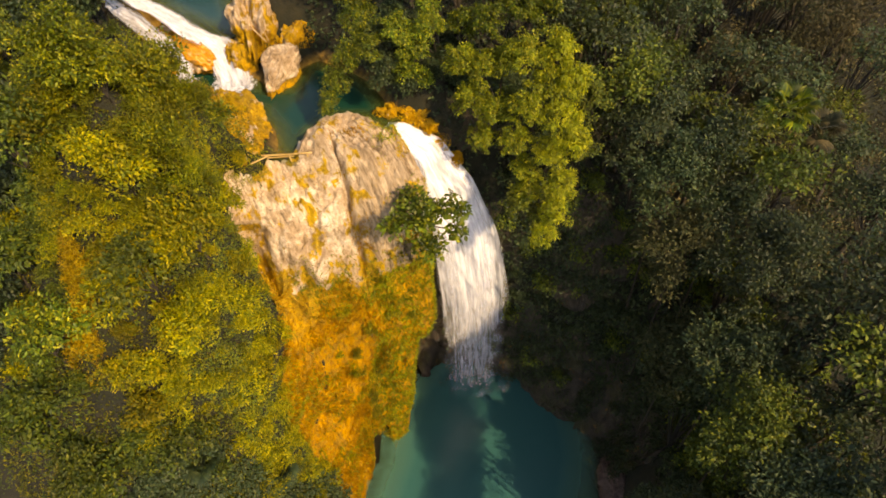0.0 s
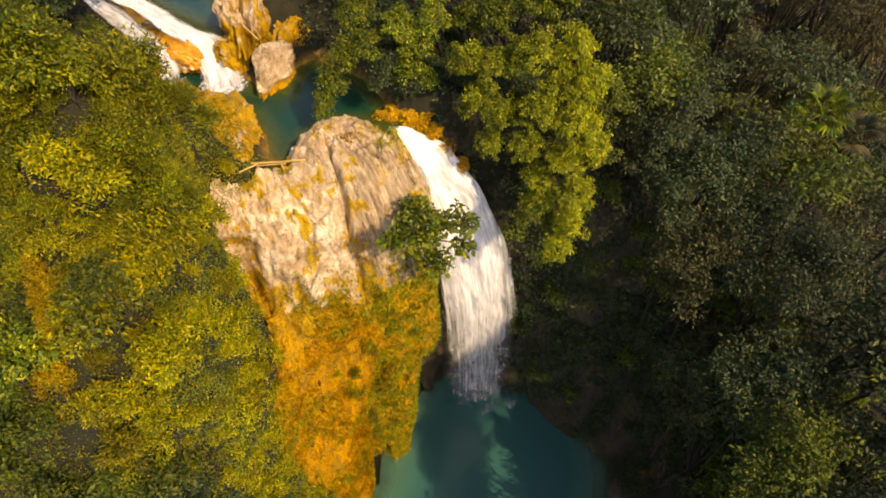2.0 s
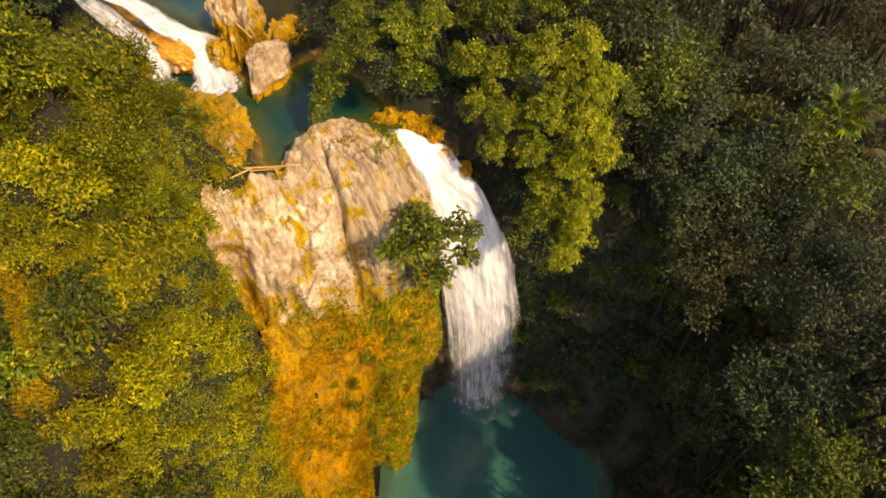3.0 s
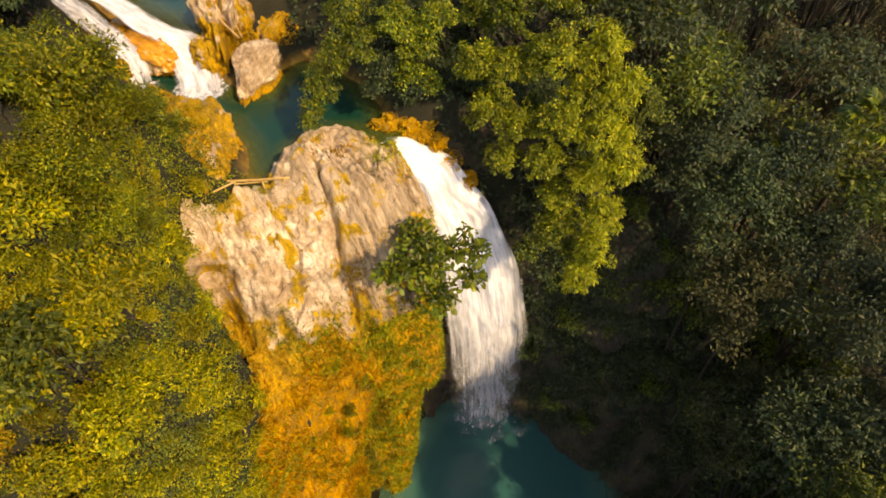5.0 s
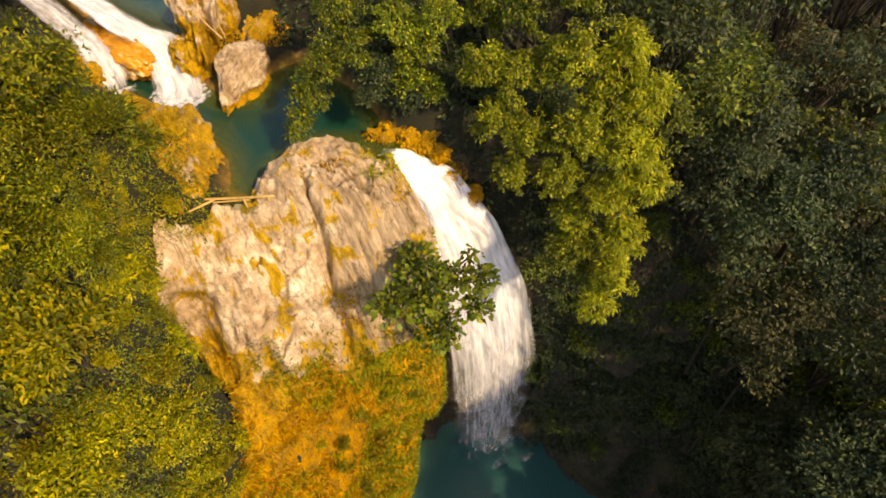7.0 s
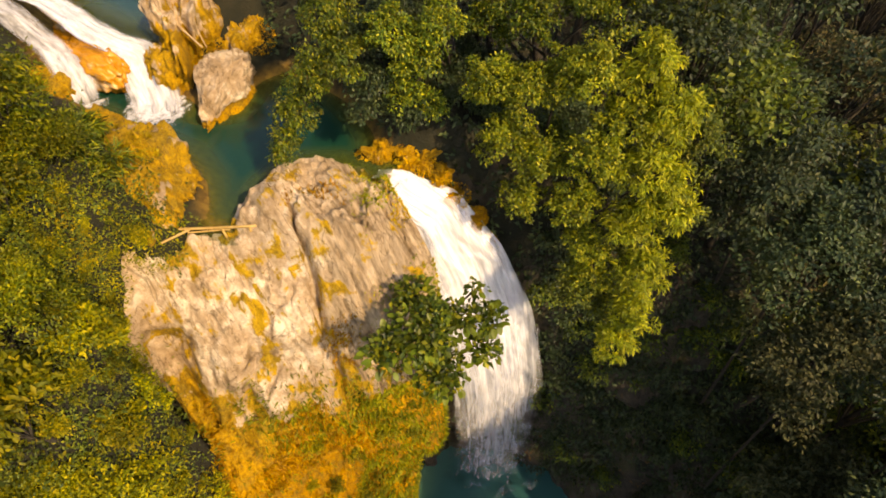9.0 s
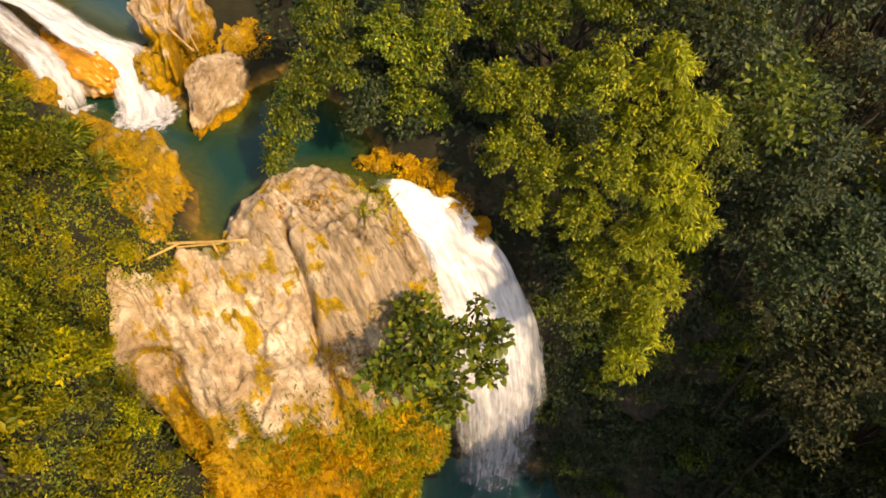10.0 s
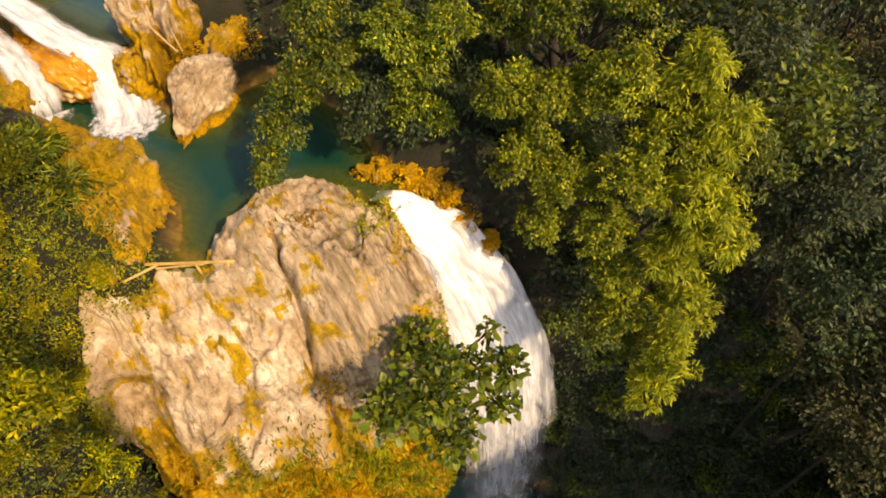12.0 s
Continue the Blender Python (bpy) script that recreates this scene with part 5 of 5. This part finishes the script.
cliff_grass("dry_grass", 5000, lambda x, y, z: (z > 25.5) * smooth(-4.6, -3.2, x + 0.25 * (y - 28)) * patchy(x, y, z, 63, -0.15), 0.15, GRASS_GREEN, "golden green tufts of grass at the brink of the waterfall", 73)


cliff_grass("dry_grass", 6000, lambda x, y, z: (z > 25.0) * smooth(-4.2, -3.0, x + 0.3 * (y - 28)) * patchy(x, y, z, 64, -0.1), 0.16, GRASS_GOLD, "golden moss along the rock beside the falling water", 74)


def fringe(label, spots, n, length, mat, seed):
    """Tufts of grass and moss over the rocks at each spot (x, y, z, radius)."""
    q = np.random.default_rng(seed)
    a = np.array(spots)[q.integers(0, len(spots), n)]
    d = unit(q.normal(size=(n, 3)) * np.array([1, 1, 0.8]) + np.array([0.1, -0.3, 0.3]))
    tuft = 0.75 + 0.5 * fbm(a[:, :3] + d * 2.3, seed, 2)
    s = q.uniform(0.5, 1.3, n) * np.clip(tuft, 0.3, 1.3)
    pos = a[:, :3] + d * a[:, 3:] * 0.92
    tagged(new("dry_grass", leaf_mesh("dry_grass", leaf_arrays(pos, d * 0.8 + q.normal(size=(n, 3)) * 0.5 + np.array([0, 0, -0.25]), q.normal(size=(n, 3)) + np.array([0, 0, 0.8]), length * s, 0.07 * s), mat)), label, "grass", kind="stuff")


fringe("orange mossy grass along the brink of the waterfall", [(-4.3, 32.5, 31.0, 0.4), (-3.7, 32.4, 31.0, 0.55), (-3.0, 32.8, 31.0, 0.55), (-2.5, 32.3, 31.0, 0.65), (-1.7, 32.3, 30.7, 0.65), (-0.9, 32.1, 30.1, 0.55), (-0.1, 32.0, 29.0, 0.65), (0.8, 31.9, 27.6, 0.6), (1.5, 31.9, 25.8, 0.55), (2.3, 31.9, 23.2, 0.5)], 3600, 0.15, GRASS_DRY, 81)
fringe("golden grass over the long boulder", [(-13.6, 31.3, 32.2, 0.9), (-14.4, 32.2, 32.0, 0.9), (-14.6, 30.6, 31.9, 1.0), (-13.5, 29.6, 32.0, 0.9), (-12.8, 30.4, 32.2, 0.7)], 9000, 0.2, GRASS_GOLD, 82)
fringe("yellow-green grass over low rocks beside the cascade", [(-21.0, 36.2, 31.8, 1.55), (-20.2, 35.6, 31.9, 1.0), (-16.8, 32.7, 31.6, 1.15), (-15.6, 31.6, 32.0, 1.0), (-17.6, 33.4, 31.6, 0.8)], 6000, 0.36, GRASS_GREEN, 84)
fringe("golden green moss on the rocks beside the cascade", [(-13.9, 38.9, 31.9, 1.3), (-12.9, 39.0, 32.6, 1.0), (-10.7, 40.6, 32.2, 1.1), (-10.4, 41.6, 32.2, 0.9)], 4500, 0.2, GRASS_GOLD, 83)


# small shrubs rooted in the cliff
q = np.random.default_rng(77)
cx, cy = q.uniform(-9, -1.5, 400), q.uniform(22.5, 26.2, 400)
k = (ground_z(cx, cy) < 25) & (ground_z(cx, cy) > 5) & (inside(cx, cy, ROCK) > 0.5) & (q.uniform(0, 1, 400) < smooth(-9, -3, cx))
b = cliff_xyz(cx[k], cy[k])[:16]
place(shrub_kinds(2, 160, 0.9, (0.75, 0.75, 0.6), 900, 20, 0.28, 0.16, LEAF_SUN, "small green shrub rooted in the cliff", "shrubs on the cliff", -0.4), [(*v, t) for v, t in zip(b, q.uniform(0.6, 1.1, len(b)))], r, set())


# ---- bamboo railing ----
def railing():
    root = new("bamboo_railing")
    root.location = (-9.5, 27.72, 31.12)
    tagged(root, "weathered bamboo railing across the rocks at the pool's edge", "railing")
    for name, pts, k in (("pole", [(-1.55, -0.2, 0.3), (0, -0.24, 0.42), (1.6, -0.4, 0.7)], 0.055), ("pole", [(-2.1, -0.8, 0.15), (-1.1, -0.2, 0.3)], 0.045), ("pole", [(-1.2, -0.3, 0.2), (0.4, -0.1, 0.2)], 0.035), ("post", [(0.25, -0.25, -0.6), (0.15, -0.22, 0.4)], 0.05), ("post", [(1.3, -0.35, -0.6), (1.3, -0.35, 0.62)], 0.05)):
        bm = bmesh.new()
        fine = [Vector(pts[0]).lerp(Vector(pts[-1]), i / 8) if len(pts) == 2 else (Vector(pts[0]).lerp(Vector(pts[1]), i / 4) if i <= 4 else Vector(pts[1]).lerp(Vector(pts[2]), i / 4 - 1)) for i in range(9)]
        tube(bm, fine, [k * (1.12 if i % 2 else 0.96) for i in range(9)], 8)
        part(name, bm, BAMBOO, root)


railing()


# ---- driftwood ----
def driftwood(label, pts, k):
    """A bare pole left by the flood, thinner towards its end, with a knot or two."""
    root = new("driftwood")
    root.location = pts[0]
    tagged(root, label, "driftwood")
    bm = bmesh.new()
    path = [Vector(p) - Vector(pts[0]) for p in pts]
    fine = [path[i].lerp(path[i + 1], j / 4) for i in range(len(path) - 1) for j in range(4)] + [path[-1]]
    tube(bm, fine, [k * (1 - 0.45 * i / len(fine)) * (1.15 if i % 5 == 2 else 1.0) for i in range(len(fine))], 8)
    part("pole", bm, DRIFT, root)


driftwood("bleached bare pole leaning on the tall rock column", [(-13.5, 38.6, 34.7), (-13.45, 38.3, 34.2), (-13.1, 38.2, 33.8), (-12.4, 37.75, 33.35)], 0.07)
driftwood("thin bleached branch across the tall rock column", [(-13.0, 39.0, 34.5), (-12.7, 38.5, 33.9), (-12.3, 38.0, 33.2)], 0.04)

# ---- fan palms ----
def fan_palm(base, height, spread_r, mat, label, seed, fronds=15):
    q = np.random.default_rng(seed)
    root = new("fan_palm")
    root.location = base
    tagged(root, label, "palm", "fan palms")
    bm = bmesh.new()
    tube(bm, [(0, 0, -0.5), (0.1, 0, height * 0.5), (0, 0, height)], [0.2, 0.16, 0.17], 9)
    part("trunk", bm, BARK, root)
    for i in range(fronds):
        a, up = i * 2.4 + q.normal() * 0.2, 1.15 - 1.5 * (i / fronds) + q.normal() * 0.1
        d = Vector((math.cos(a) * math.cos(up), math.sin(a) * math.cos(up), math.sin(up)))
        stem = d * spread_r * 0.5
        side = d.cross(Vector((0, 0, 1))).normalized()
        nrm = side.cross(d)
        bm = bmesh.new()
        tube(bm, [(0, 0, height), Vector((0, 0, height)) + stem], [0.035, 0.02], 5)
        hub = Vector((0, 0, height)) + stem
        blades = 17
        for b in range(blades):
            w = (b / (blades - 1) - 0.5) * 4.2
            e = (d * math.cos(w) + side * math.sin(w)).normalized()
            t = (side * math.cos(w) - d * math.sin(w)).normalized()
            length = spread_r * 0.55 * (1 - 0.12 * abs(w))
            p1 = hub + e * length * 0.55
            p2 = hub + e * length - Vector((0, 0, 1)) * length * 0.22
            k = length * 0.085
            vs = [bm.verts.new(v) for v in (hub, p1 + t * k, p1 + nrm * k * 0.7, p1 - t * k, p2)]
            for f in ((0, 1, 2), (0, 2, 3), (1, 4, 2), (2, 4, 3)):
                bm.faces.new([vs[j] for j in f])
        part("frond", bm, mat, root)
    return root


def land(x, y):
    return float(ground_z(np.array([x]), np.array([y]))[0])


fan_palm((23.7, 33.4, land(23.7, 33.4)), 30.6 - land(23.7, 33.4), 2.3, LEAF_POOL, "yellow-green fan palm rising out of the forest", 501, 18)
fan_palm((26.0, 32.8, land(26.0, 32.8)), 29.2 - land(26.0, 32.8), 2.2, LEAF_DULL, "dull fan palm with drooping fronds in the forest", 503, 13)
for i, (x, y) in enumerate([(-14.2, 13.2), (-11.0, 14.6), (-13.0, 11.6)]):
    fan_palm((x, y, float(ground_z(np.array([x]), np.array([y]))[0])), 2.6 + 0.4 * (i % 3), 1.5, LEAF_DARK, "green fan palm among shrubs at the foot of the slope", 510 + i, 12)


# ---- dry patch on the hillside ----
def dry_patch(cx, cy, a, b, n, seed):
    q = np.random.default_rng(seed)
    w, k = q.uniform(0, 6.283, n), np.sqrt(q.uniform(0, 1, n))
    x, y = cx + a * k * np.cos(w), cy + b * k * np.sin(w)
    k = fbm(np.stack([x, y, x * 0], 1) * 1.1, seed, 3) - 0.5 * k ** 3 > -0.45
    x, y, n = x[k], y[k], int(k.sum())
    pos = np.stack([x, y, ground_z(x, y) + 0.05], 1)
    pos[:, 2] += 1.2 * q.uniform(0, 1, n)
    s = q.uniform(0.6, 1.3, n)
    tagged(new("dry_grass", leaf_mesh("dry_grass", leaf_arrays(pos, q.normal(size=(n, 3)) * 0.5 + np.array([0.2, -0.2, 0.5]), q.normal(size=(n, 3)) * 0.6 + np.array([0, 0, 1.0]), 0.2 * s, 0.05 * s), GRASS_GOLD)), "orange-brown patch of withered growth on the hillside", "grass", kind="stuff")


dry_patch(-18.6, 17.3, 1.35, 2.6, 13000, 91)
